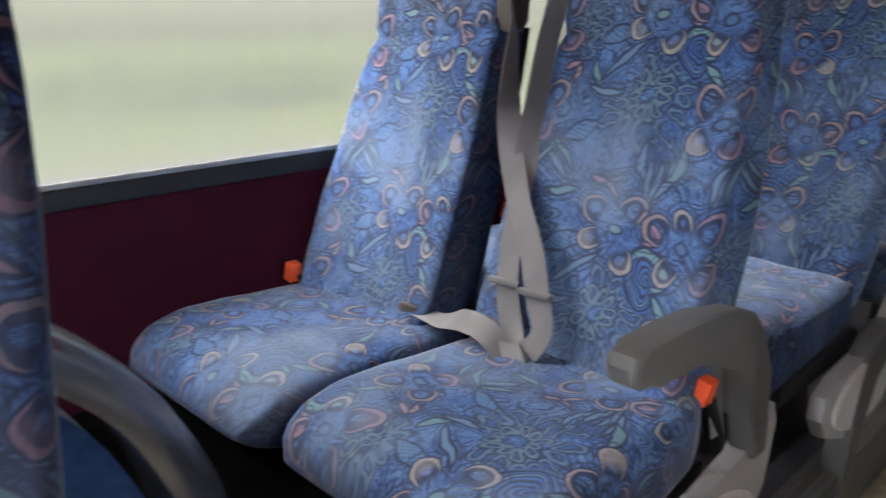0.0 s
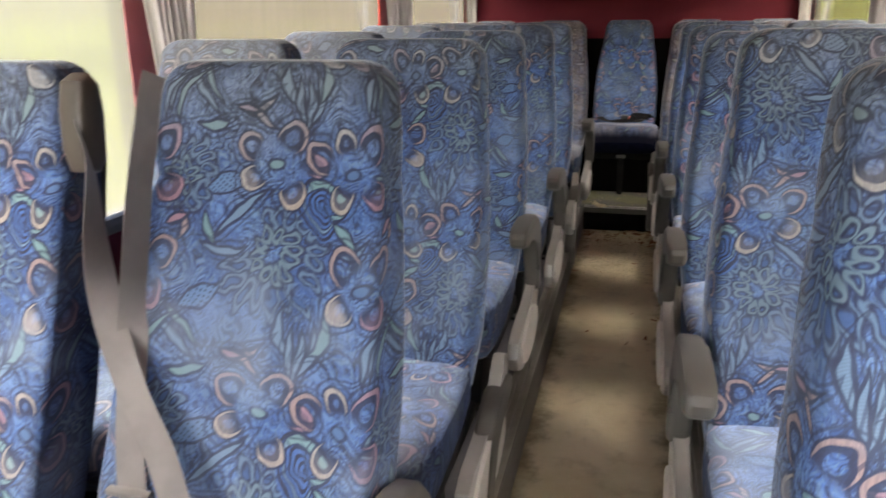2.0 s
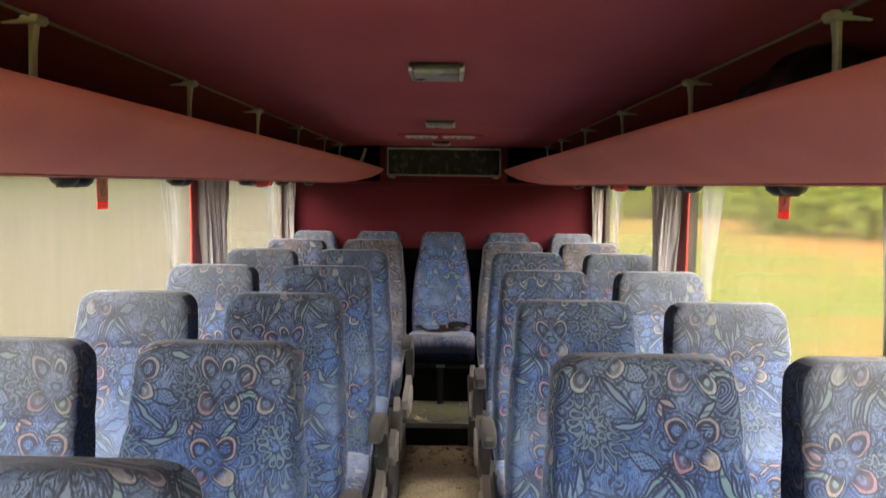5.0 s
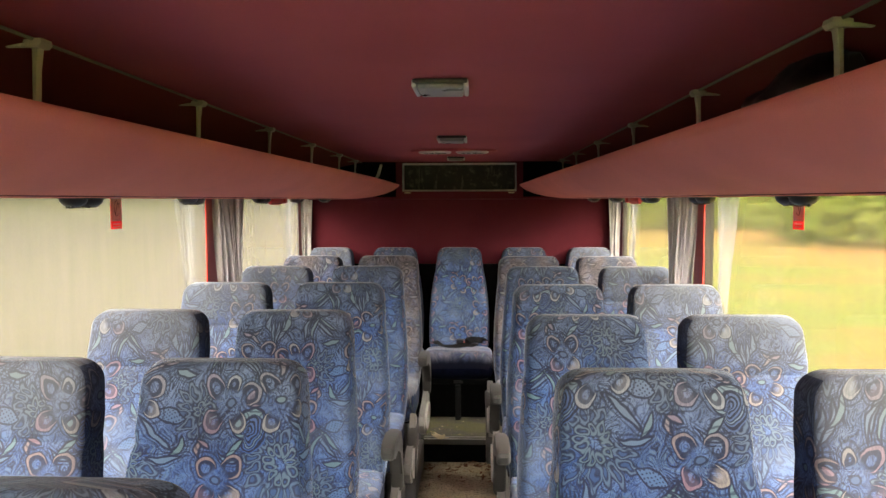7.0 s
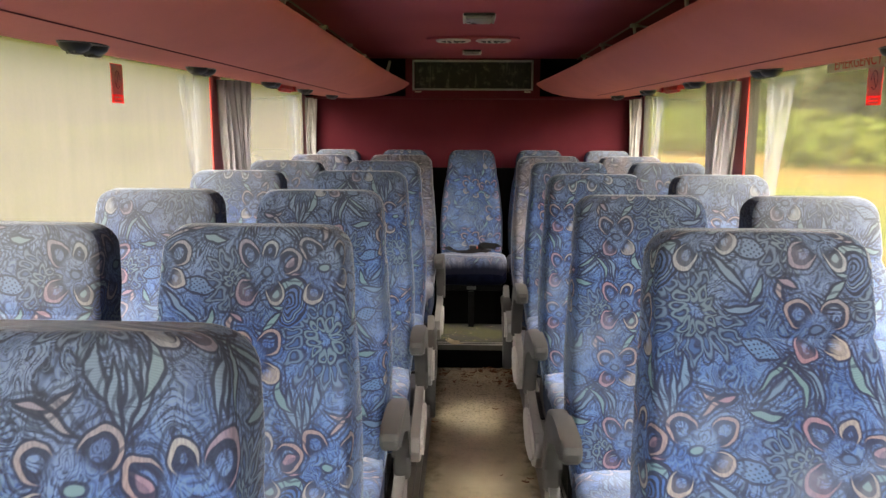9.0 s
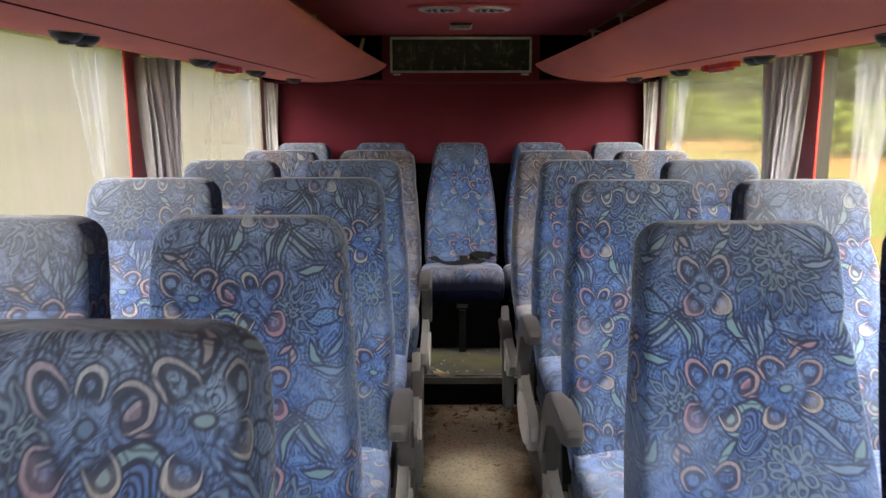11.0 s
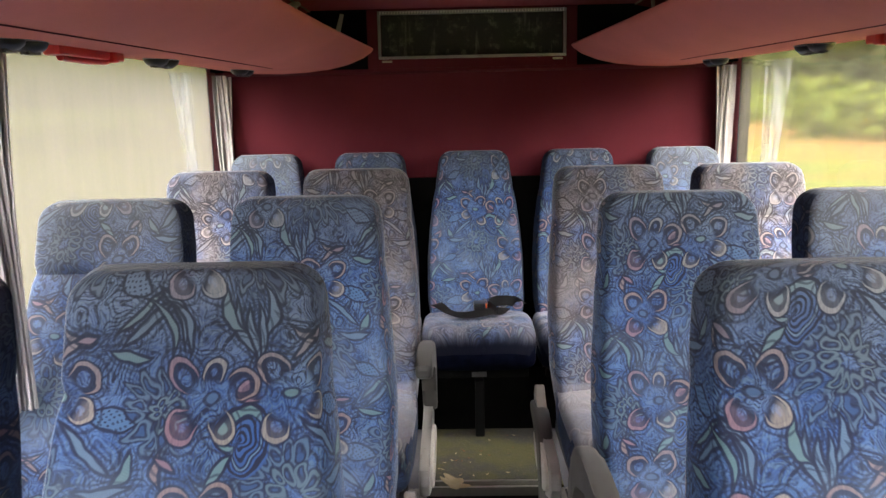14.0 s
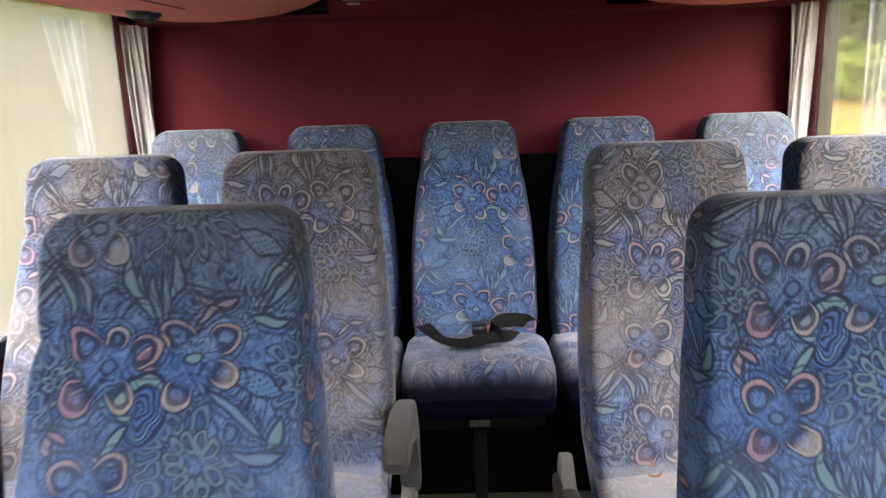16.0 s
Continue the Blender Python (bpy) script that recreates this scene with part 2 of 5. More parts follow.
    ring = m.f("SUBTRACT", edge, m.f("ABSOLUTE", m.f("ADD", d, 0.002)))
    col = m.mix(m.step(ring, -0.0040, -0.0020, 0.0, 0.9), col, DARK)
    col = m.mix(m.step(ring, -0.0005, 0.0012, 0.0, 0.92), col, m.mix(m.step(y, 0.008, -0.008), PALE, MINT))
    x, y = turned(*near(after(col), 0.126, -0.108), -42)
    inside = m.f("SUBTRACT", m.f("MULTIPLY", m.f("SUBTRACT", 1.0, m.f("MULTIPLY", m.f("DIVIDE", x, 0.026), m.f("DIVIDE", x, 0.026))), 0.0066), m.f("ABSOLUTE", y))
    col = m.mix(m.step(inside, -0.0062, -0.0036), col, DARK)
    col = m.mix(m.step(inside, -0.0010, 0.0012, 0.0, 0.92), col, MINT)
    # flowers: open ringed petals; each petal's place, radius, length, tint and filling
    grain = m.step(streak, 0.35, 0.65, 0.92, 0.66)
    flowers = (
        (0.000, 0.000, ((0.028, 0.041, 0.0245, 1.12, PEACH, 0.0), (-0.048, 0.033, 0.0240, 1.20, PEACH, 0.0), (0.066, 0.002, 0.0180, 1.35, PINK, 0.55), (-0.046, -0.021, 0.0200, 1.30, SAND, 0.45), (0.024, -0.050, 0.0215, 1.15, SAND, 0.2))),
        (0.136, -0.004, ((0.041, 0.038, 0.0235, 1.30, PINK, 0.0), (-0.010, 0.042, 0.0170, 1.20, SAND, 0.0), (-0.056, 0.018, 0.0245, 1.15, PEACH, 0.0), (-0.016, -0.042, 0.0215, 1.20, SAND, 0.2), (0.047, -0.037, 0.0220, 1.50, PINK, 0.3))),
        (0.165, -0.184, ((-0.035, 0.033, 0.0255, 1.15, PEACH, 0.0), (-0.036, -0.029, 0.0215, 1.25, SAND, 0.8), (0.031, 0.029, 0.0230, 1.20, PEACH, 0.0), (0.023, -0.034, 0.0215, 1.15, PINK, 0.3))))
    for cu, cv, petals in flowers:
        rings, at = [], after(col)
        for px, py, pr, long, tint, fill in petals:
            x, y = turned(*near(at, cu + px, cv + py), math.degrees(math.atan2(py, px)))
            x = m.f("DIVIDE", x, long)
            rings.append((x, length(x, y), pr, tint, fill))
        for x, pd, pr, tint, fill in rings:
            out = m.step(x, -pr * 0.9, -pr * 0.4)
            echo = m.f("MULTIPLY", m.step(pd, pr + 0.0090, pr + 0.0105), m.step(pd, pr + 0.0145, pr + 0.0130))
            col = m.mix(m.f("MULTIPLY", m.f("MULTIPLY", echo, 0.65), out), col, DARK)
            col = m.mix(m.f("MULTIPLY", m.step(pd, pr + 0.0050, pr + 0.0028, 0.0, 0.90), m.f("MULTIPLY", out, m.step(pd, pr - 0.0145, pr - 0.0115))), col, DARK)
        for x, pd, pr, tint, fill in rings:
            width = m.step(x, -pr * 0.75, pr * 0.65, 0.0008, 0.0034)
            ring = m.f("SUBTRACT", width, m.f("ABSOLUTE", m.f("SUBTRACT", pd, m.f("SUBTRACT", pr, m.f("MULTIPLY", width, 0.7)))))
            amount = m.f("MULTIPLY", m.step(ring, -0.0006, 0.0012), m.step(x, -pr * 0.80, -pr * 0.30))
            if fill:
                amount = m.f("MAXIMUM", amount, m.f("MULTIPLY", m.step(pd, pr * 0.84, pr * 0.70), m.step(x, -pr * 0.45, pr * 0.25, 0.0, fill)))
            col = m.mix(m.f("MULTIPLY", amount, grain), col, tint)
        x, y = near(after(col), cu, cv)
        heart = length(m.f("MULTIPLY", x, 0.7), y)
        col = m.mix(m.step(heart, 0.0130, 0.0105, 0.0, 0.85), col, DARK)
        col = m.mix(m.step(heart, 0.0085, 0.0060, 0.0, 0.85), col, MINT if cu == 0.0 else (0.070, 0.140, 0.280))
    # head grease along the top of the backs, dust and dull patches
    _, _, vv = m.sep(m.obj())
    soil, _ = m.noise(p0, 5.0, 3.0, 0.6, "2D")
    grime = m.step(m.f("ADD", vv, m.f("MULTIPLY", m.f("SUBTRACT", soil, 0.5), 0.16)), 1.02, 1.22, 0.0, 0.66)
    lum = m.v("DOT_PRODUCT", col, (0.28, 0.48, 0.24))
    col = m.mix(grime, col, m.v("ADD", m.v("SCALE", (0.60, 0.72, 0.84), scale=lum), (0.010, 0.013, 0.018)))
    # dull worn patches, made paler to paint in light on the lower backs
    dull, _ = m.noise(p0, 3.4, 4.0, 0.6, "2D")
    col = m.mix(m.f("MULTIPLY", m.step(dull, 0.40, 0.70, 0.05, 0.46), m.step(vv, 1.06, 0.88)), col, (0.215, 0.285, 0.390))
    m.colour(col)
    weave, _ = m.noise(p0, 900.0, 1.0, 0.5, "2D")
    wrinkle, _ = m.noise(p0, 11.0, 2.0, 0.5, "2D")
    m.bump(m.f("ADD", m.f("MULTIPLY", weave, 0.25), m.f("MULTIPLY", wrinkle, 2.5)), 0.35, 0.003)
    return m.m


def moquette_variant(base, name, recolour):
    """The same cloth with soil or painted light added: recolour(m, colour) gives its new colour."""
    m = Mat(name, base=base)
    m.colour(recolour(m, m.b.inputs["Base Color"].links[0].from_socket))
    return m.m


def toplit(m, col):
    mottle, _ = m.noise(m.uv(), 7.0, 3.0, 0.6, "2D")
    # light from above painted in by height: paler top, near-black front edge
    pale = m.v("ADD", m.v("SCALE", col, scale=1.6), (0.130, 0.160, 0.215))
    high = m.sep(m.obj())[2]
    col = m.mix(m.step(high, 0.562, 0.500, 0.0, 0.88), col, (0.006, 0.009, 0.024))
    return m.mix(m.f("MULTIPLY", m.step(high, 0.526, 0.556), m.step(mottle, 0.3, 0.7, 0.55, 1.0)), col, pale)


def grey_top(m, col):
    # greyer towards the top of the back
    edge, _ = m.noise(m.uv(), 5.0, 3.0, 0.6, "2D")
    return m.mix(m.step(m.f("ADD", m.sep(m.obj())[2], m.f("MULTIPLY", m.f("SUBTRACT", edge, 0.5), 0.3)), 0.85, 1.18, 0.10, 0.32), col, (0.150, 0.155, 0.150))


def soiled_and_shaded(m, col):
    s, _ = m.noise(m.uv(), 4.2, 4.0, 0.65, "2D")
    lum = m.v("DOT_PRODUCT", col, (0.32, 0.45, 0.23))
    _, _, vv = m.sep(m.obj())
    brown = m.v("ADD", m.v("SCALE", (1.10, 0.97, 0.93), scale=lum), (0.012, 0.010, 0.010))
    col = m.mix(m.step(s, 0.34, 0.60, 0.25, 0.84), col, brown)
    # at cushion height also painted light: paler top, darker front below it
    return m.mix(m.f("MULTIPLY", m.step(vv, 0.585, 0.565), m.step(vv, 0.510, 0.560, 0.0, 0.50)), m.mix(m.step(vv, 0.545, 0.470, 0.0, 0.80), col, (0.010, 0.011, 0.020)), (0.300, 0.300, 0.330))


def bench_shading(m, col):
    """Pale soiled top; navy round the front edge, with its shade painted in down to near black."""
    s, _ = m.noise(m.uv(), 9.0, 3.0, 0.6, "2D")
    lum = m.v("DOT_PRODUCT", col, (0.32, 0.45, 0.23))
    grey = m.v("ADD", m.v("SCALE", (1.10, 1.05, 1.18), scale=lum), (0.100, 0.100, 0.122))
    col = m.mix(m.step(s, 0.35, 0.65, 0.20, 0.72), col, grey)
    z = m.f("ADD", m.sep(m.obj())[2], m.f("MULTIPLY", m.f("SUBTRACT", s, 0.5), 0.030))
    # shade below the front edge, put into the colour by height
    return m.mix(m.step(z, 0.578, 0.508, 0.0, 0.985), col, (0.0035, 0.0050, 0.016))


FABRIC = moquette("seat_moquette")
FABRIC_TOPLIT = moquette_variant(FABRIC, "toplit_cushion_moquette", toplit)
FABRIC_GREY_TOP = moquette_variant(FABRIC, "grey_topped_moquette", grey_top)
BENCH_PAD = moquette_variant(FABRIC, "shaded_bench_moquette", bench_shading)
FABRIC_SOILED_SHADED = moquette_variant(FABRIC, "soiled_shaded_moquette", soiled_and_shaded)
# front row cushions: shade painted in, darker downwards
FABRIC_NOSE = moquette_variant(FABRIC, "shaded_front_cushion_moquette", lambda m, col: m.mix(m.step(m.sep(m.obj())[2], 0.540, 0.450, 0.0, 0.80), col, (0.008, 0.012, 0.034)))
# darker copy of the cloth, the shade of the seat sides in its colour
SHADED_CLOTH = moquette_variant(FABRIC, "shaded_side_moquette", lambda m, col: m.mix(0.62, col, (0.008, 0.011, 0.030)))
SHADED_CLOTH.node_tree.nodes["Principled BSDF"].inputs["Sheen Weight"].default_value = 0.0
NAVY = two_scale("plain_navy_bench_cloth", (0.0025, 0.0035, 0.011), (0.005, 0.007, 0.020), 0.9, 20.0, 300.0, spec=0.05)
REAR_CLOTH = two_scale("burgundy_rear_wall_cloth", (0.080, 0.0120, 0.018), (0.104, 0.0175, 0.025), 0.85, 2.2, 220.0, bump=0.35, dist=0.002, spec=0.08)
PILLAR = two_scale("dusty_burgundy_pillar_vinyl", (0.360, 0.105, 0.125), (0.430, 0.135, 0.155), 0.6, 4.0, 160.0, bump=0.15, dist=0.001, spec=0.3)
# darker copy of the rear wall's burgundy, with the side walls' back-lit shade in it
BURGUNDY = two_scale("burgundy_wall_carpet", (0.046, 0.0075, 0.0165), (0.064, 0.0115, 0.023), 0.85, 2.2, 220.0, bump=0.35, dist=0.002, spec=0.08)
# lightened so the colour carries the bounce light under the racks
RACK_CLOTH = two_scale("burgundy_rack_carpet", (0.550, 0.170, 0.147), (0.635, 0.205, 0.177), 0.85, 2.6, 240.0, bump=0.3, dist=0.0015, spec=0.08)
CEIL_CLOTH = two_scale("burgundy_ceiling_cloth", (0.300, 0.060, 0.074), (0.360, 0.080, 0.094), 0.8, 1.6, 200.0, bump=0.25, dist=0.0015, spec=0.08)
# ceiling cloth darkened to paint the shade above the racks
COVE_SHADE = two_scale("shaded_burgundy_cove_cloth", (0.150, 0.028, 0.026), (0.190, 0.038, 0.034), 0.85, 1.6, 200.0, bump=0.25, dist=0.0015, spec=0.08)
PLAIN_BLUE = two_scale("plain_blue_moquette", (0.030, 0.085, 0.250), (0.060, 0.150, 0.400), 0.85, 30.0, 300.0, sheen=0.2)
RED_TRIM = two_scale("red_window_trim", (0.60, 0.030, 0.018), (0.68, 0.045, 0.025), 0.45, 8.0, 90.0)
GREY_DARK = two_scale("dark_grey_armrest_foam", (0.072, 0.070, 0.064), (0.098, 0.095, 0.086), 0.55, 9.0, 260.0, bump=0.25, dist=0.001)
GREY_LIGHT = two_scale("light_grey_plastic", (0.520, 0.512, 0.482), (0.600, 0.588, 0.550), 0.42, 7.0, 200.0, bump=0.1, dist=0.0006, dirt=(0.17, 0.15, 0.12))
PANEL_GREY = two_scale("grey_seat_side_plastic", (0.300, 0.294, 0.276), (0.365, 0.357, 0.334), 0.42, 7.0, 200.0, bump=0.1, dist=0.0006, dirt=(0.09, 0.08, 0.065))
BLACK_PLASTIC = two_scale("black_plastic", (0.006, 0.006, 0.0065), (0.011, 0.011, 0.012), 0.35, 8.0, 150.0, bump=0.1)
BLACK_GLOSS = Mat("black_gloss_shell", 0.24).colour((0.030, 0.030, 0.032)).m
BLACK_GLOSS.node_tree.nodes["Principled BSDF"].inputs["IOR"].default_value = 3.6
BLACK_STEEL = two_scale("black_steel", (0.009, 0.009, 0.010), (0.016, 0.016, 0.016), 0.5, 12.0, 120.0, metal=0.3)
BENCH_BLACK = two_scale("matt_black_bench_frame", (0.005, 0.005, 0.005), (0.009, 0.009, 0.009), 0.8, 12.0, 120.0, spec=0.1)
RUBBER = two_scale("black_window_rubber", (0.012, 0.013, 0.016), (0.022, 0.024, 0.028), 0.55, 8.0, 140.0)
ALU = two_scale("dull_aluminium", (0.52, 0.51, 0.48), (0.62, 0.61, 0.58), 0.4, 10.0, 160.0, metal=0.85)
BELT = two_scale("grey_belt_webbing", (0.130, 0.127, 0.130), (0.175, 0.171, 0.174), 0.55, 18.0, 700.0, bump=0.3, dist=0.0006, sheen=0.2)
BELT_TONGUE = two_scale("grey_belt_tongue_plastic", (0.110, 0.108, 0.105), (0.150, 0.147, 0.142), 0.35, 10.0, 150.0)
GUIDE_BROWN = two_scale("brown_belt_guide_plastic", (0.040, 0.033, 0.028), (0.062, 0.052, 0.045), 0.4, 10.0, 150.0)
BELT_DARK = two_scale("black_belt_webbing", (0.005, 0.005, 0.006), (0.010, 0.010, 0.011), 0.75, 18.0, 700.0, bump=0.3, dist=0.0006, spec=0.15)
ORANGE = two_scale("orange_buckle_button", (0.80, 0.085, 0.020), (0.88, 0.120, 0.035), 0.4, 20.0, 200.0)
# step riser rubber, and the near-black of pieces that stand in for shade
BLACK_MATT = two_scale("near_black_matt", (0.0022, 0.0022, 0.0022), (0.0045, 0.0045, 0.004), 0.9, 6.0, 90.0, spec=0.03)
BEAD = two_scale("dull_olive_bead", (0.110, 0.100, 0.060), (0.150, 0.135, 0.085), 0.6, 12.0, 200.0)
BRACKET = two_scale("ivory_bracket_plastic", (0.30, 0.275, 0.19), (0.37, 0.34, 0.25), 0.45, 12.0, 200.0)
LEAF_DRY = two_scale("dry_leaf", (0.52, 0.42, 0.25), (0.62, 0.52, 0.34), 0.8, 30.0, 200.0)
LEAF_BROWN = two_scale("brown_leaf", (0.17, 0.070, 0.028), (0.26, 0.115, 0.045), 0.85, 30.0, 200.0)
HAMMER_RED = two_scale("red_hammer_case", (0.50, 0.018, 0.018), (0.58, 0.028, 0.024), 0.35, 14.0, 160.0)
LAMP_LENS = two_scale("frosted_lamp_lens", (0.20, 0.195, 0.19), (0.30, 0.29, 0.28), 0.3, 20.0, 90.0)


def lino():
    """Aisle lino: grey-brown, muddy, speckled with dirt."""
    m = Mat("muddy_aisle_lino", 0.75, spec=0.3)
    p = m.where()
    a, _ = m.noise(p, 2.2, 4.0, 0.6)
    b, _ = m.noise(p, 9.0, 5.0, 0.65)
    s, _ = m.noise(p, 70.0, 3.0, 0.6)
    c = m.mix(m.step(a, 0.35, 0.65), (0.570, 0.500, 0.325), (0.700, 0.630, 0.440))
    c = m.mix(m.step(b, 0.50, 0.72, 0.0, 0.26), c, (0.150, 0.115, 0.072))
    _, y, _ = m.sep(p)
    x, _, _ = m.sep(p)
    damp = m.f("MULTIPLY", m.step(y, 3.9, 5.0), m.step(s, 0.5, 0.64))
    c = m.mix(m.f("MULTIPLY", damp, 0.55), c, (0.075, 0.055, 0.026))
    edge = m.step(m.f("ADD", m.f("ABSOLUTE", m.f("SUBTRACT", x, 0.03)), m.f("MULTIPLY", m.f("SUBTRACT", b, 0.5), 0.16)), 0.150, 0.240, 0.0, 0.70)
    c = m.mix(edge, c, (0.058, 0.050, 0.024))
    m.colour(c)
    m.put(m.step(b, 0.4, 0.7, 0.55, 0.9), m.b.inputs["Roughness"])
    m.bump(m.f("ADD", b, m.f("MULTIPLY", s, 0.4)), 0.5, 0.006)
    return m.m


def mossy():
    """Rear step carpet: dark grey with green mould and crumbs."""
    m = Mat("mouldy_step_carpet", 0.92, sheen=0.1, spec=0.2)
    p = m.where()
    a, _ = m.noise(p, 5.0, 4.0, 0.65)
    s, _ = m.noise(p, 120.0, 2.0, 0.6)
    c = m.mix(m.step(a, 0.36, 0.56), (0.040, 0.040, 0.035), (0.068, 0.070, 0.020))
    c = m.mix(m.step(s, 0.60, 0.68, 0.0, 0.7), c, (0.16, 0.12, 0.07))
    m.colour(c).bump(s, 0.6, 0.004)
    return m.m


def glass(name, film, tint, clear_tint, blur):
    """Inner face of a pane: tinted glass under a film of dust and condensation."""
    m = Mat(name)
    m.t.nodes.remove(m.b)
    p = m.where()
    run, _ = m.noise(m.v("MULTIPLY", p, (1, 6.0, 0.9)), 3.0, 4.0, 0.6)
    blot, _ = m.noise(p, 1.3, 3.0, 0.55)
    bead, _ = m.noise(p, 120.0, 3.0, 0.65)
    amount = m.f("ADD", m.f("ADD", film, m.f("MULTIPLY", m.f("SUBTRACT", run, 0.5), 0.30)), m.f("MULTIPLY", m.f("SUBTRACT", blot, 0.5), 0.40), clamp=True)
    amount = m.f("ADD", amount, m.f("MULTIPLY", m.f("SUBTRACT", bead, 0.5), 0.18 * film), clamp=True)
    haze = m.node("ShaderNodeBsdfTranslucent", Color=(*tint, 1)).outputs[0]
    clear = m.node("ShaderNodeBsdfRefraction", Color=(*clear_tint, 1), IOR=1.06, Roughness=blur).outputs[0]
    body = m.node("ShaderNodeMixShader", Fac=amount)
    m.put(clear, body.inputs[1])
    m.put(haze, body.inputs[2])
    shine = m.node("ShaderNodeBsdfGlossy", Color=(1, 1, 1, 1), Roughness=0.06)
    both = m.node("ShaderNodeMixShader", Fac=m.f("MULTIPLY", m.node("ShaderNodeFresnel", IOR=1.40).outputs[0], 0.4))
    m.put(body.outputs[0], both.inputs[1])
    m.put(shine.outputs[0], both.inputs[2])
    m.put(both.outputs[0], m.t.nodes["Material Output"].inputs["Surface"])
    return m.m


def clear_glass():
    """Outer faces of the panes."""
    m = Mat("clear_window_glass")
    m.t.nodes.remove(m.b)
    m.put(m.node("ShaderNodeBsdfTransparent", Color=(0.95, 0.97, 0.95, 1)).outputs[0], m.t.nodes["Material Output"].inputs["Surface"])
    return m.m


def field_grass():
    m = Mat("dry_field_grass", 0.9, spec=0.2)
    p = m.where()
    a, _ = m.noise(p, 0.10, 4.0, 0.6)
    b, _ = m.noise(p, 0.7, 4.0, 0.6)
    c = m.mix(m.step(a, 0.40, 0.58), (0.340, 0.175, 0.080), (0.270, 0.215, 0.075))
    c = m.mix(m.step(b, 0.4, 0.7, 0.0, 0.5), c, (0.180, 0.190, 0.050))
    x, _, _ = m.sep(p)
    c = m.mix(m.step(x, 2.0, -6.0, 0.0, 0.8), c, (0.230, 0.260, 0.075))
    near, _ = m.noise(p, 0.25, 3.0, 0.6)
    c = m.mix(m.f("MULTIPLY", m.step(x, 27.0, 13.0), m.step(near, 0.34, 0.58, 0.45, 0.95)), c, (0.150, 0.205, 0.048))
    m.colour(c).bump(b, 0.5, 0.05)
    return m.m


def foliage(name, c1, c2):
    m = Mat(name, 0.7, spec=0.3)
    isl = m.t.nodes.new("ShaderNodeNewGeometry").outputs["Random Per Island"]
    n, _ = m.noise(m.where(), 0.22, 3.0)
    m.colour(m.mix(m.f("ADD", m.f("MULTIPLY", isl, 0.5), m.f("MULTIPLY", m.step(n, 0.35, 0.65), 0.5)), c1, c2))
    return m.m


def grille_mesh():
    """Dark dusty mesh behind the rear vent frame."""
    m = Mat("dusty_grille_mesh", 0.7, spec=0.3)
    p = m.where()
    x, _, z = m.sep(p)
    gx = m.step(m.f("ABSOLUTE", m.f("SINE", m.f("MULTIPLY", x, 420.0))), 0.15, 0.4)
    gz = m.step(m.f("ABSOLUTE", m.f("SINE", m.f("MULTIPLY", z, 420.0))), 0.15, 0.4)
    hole = m.f("MULTIPLY", gx, gz)
    d, _ = m.noise(p, 16.0, 5.0, 0.7)
    e, _ = m.noise(m.v("MULTIPLY", p, (26, 1, 4)), 1.0, 3.0, 0.6)
    c = m.mix(m.step(d, 0.50, 0.72), (0.022, 0.022, 0.014), (0.140, 0.135, 0.095))
    c = m.mix(m.step(e, 0.60, 0.75, 0.0, 0.5), c, (0.22, 0.21, 0.16))
    c = m.mix(m.f("MULTIPLY", hole, 0.55), c, (0.008, 0.008, 0.005))
    m.colour(c).bump(hole, 0.5, 0.002)
    return m.m


def sheer(name, c1, c2, through):
    """Curtain cloth that lets some daylight through."""
    mat = two_scale(name, c1, c2, 0.85, 5.0, 400.0, bump=0.3, dist=0.001, sheen=0.2)
    t = mat.node_tree
    tr, mx = t.nodes.new("ShaderNodeBsdfTranslucent"), t.nodes.new("ShaderNodeMixShader")
    tr.inputs[0].default_value, mx.inputs[0].default_value = (*c2, 1), through
    t.links.new(t.nodes["Principled BSDF"].outputs[0], mx.inputs[1])
    t.links.new(tr.outputs[0], mx.inputs[2])
    t.links.new(mx.outputs[0], t.nodes["Material Output"].inputs["Surface"])
    return mat


def reflection_film(name, most):
    """Mostly clear film that paints a curtain's pale reflection; thicker in the folds."""
    m = Mat(name)
    m.t.nodes.remove(m.b)
    fold, _ = m.noise(m.v("MULTIPLY", m.where(), (1, 38.0, 0.8)), 1.0, 3.0, 0.6)
    clear = m.node("ShaderNodeBsdfTransparent", Color=(1, 1, 1, 1)).outputs[0]
    veil = m.node("ShaderNodeBsdfTranslucent", Color=(0.175, 0.160, 0.128, 1)).outputs[0]
    both = m.node("ShaderNodeMixShader", Fac=m.step(fold, 0.40, 0.68, 0.02, most))
    m.put(clear, both.inputs[1])
    m.put(veil, both.inputs[2])
    m.put(both.outputs[0], m.t.nodes["Material Output"].inputs["Surface"])
    return m.m


CURTAIN = sheer("grey_curtain_cloth", (0.340, 0.330, 0.338), (0.440, 0.428, 0.434), 0.22)
LINING = sheer("white_curtain_lining", (0.330, 0.322, 0.310), (0.430, 0.420, 0.400), 0.20)
STAINED = two_scale("stained_curtain_cloth", (0.300, 0.290, 0.270), (0.420, 0.408, 0.380), 0.85, 9.0, 300.0, bump=0.3, dist=0.001, sheen=0.1, dirt=(0.200, 0.140, 0.080))
REFLECTION, REFLECTION_FAINT = reflection_film("pale_reflection", 0.34), reflection_film("faint_reflection", 0.16)
LINO, MOSS, MESH = lino(), mossy(), grille_mesh()
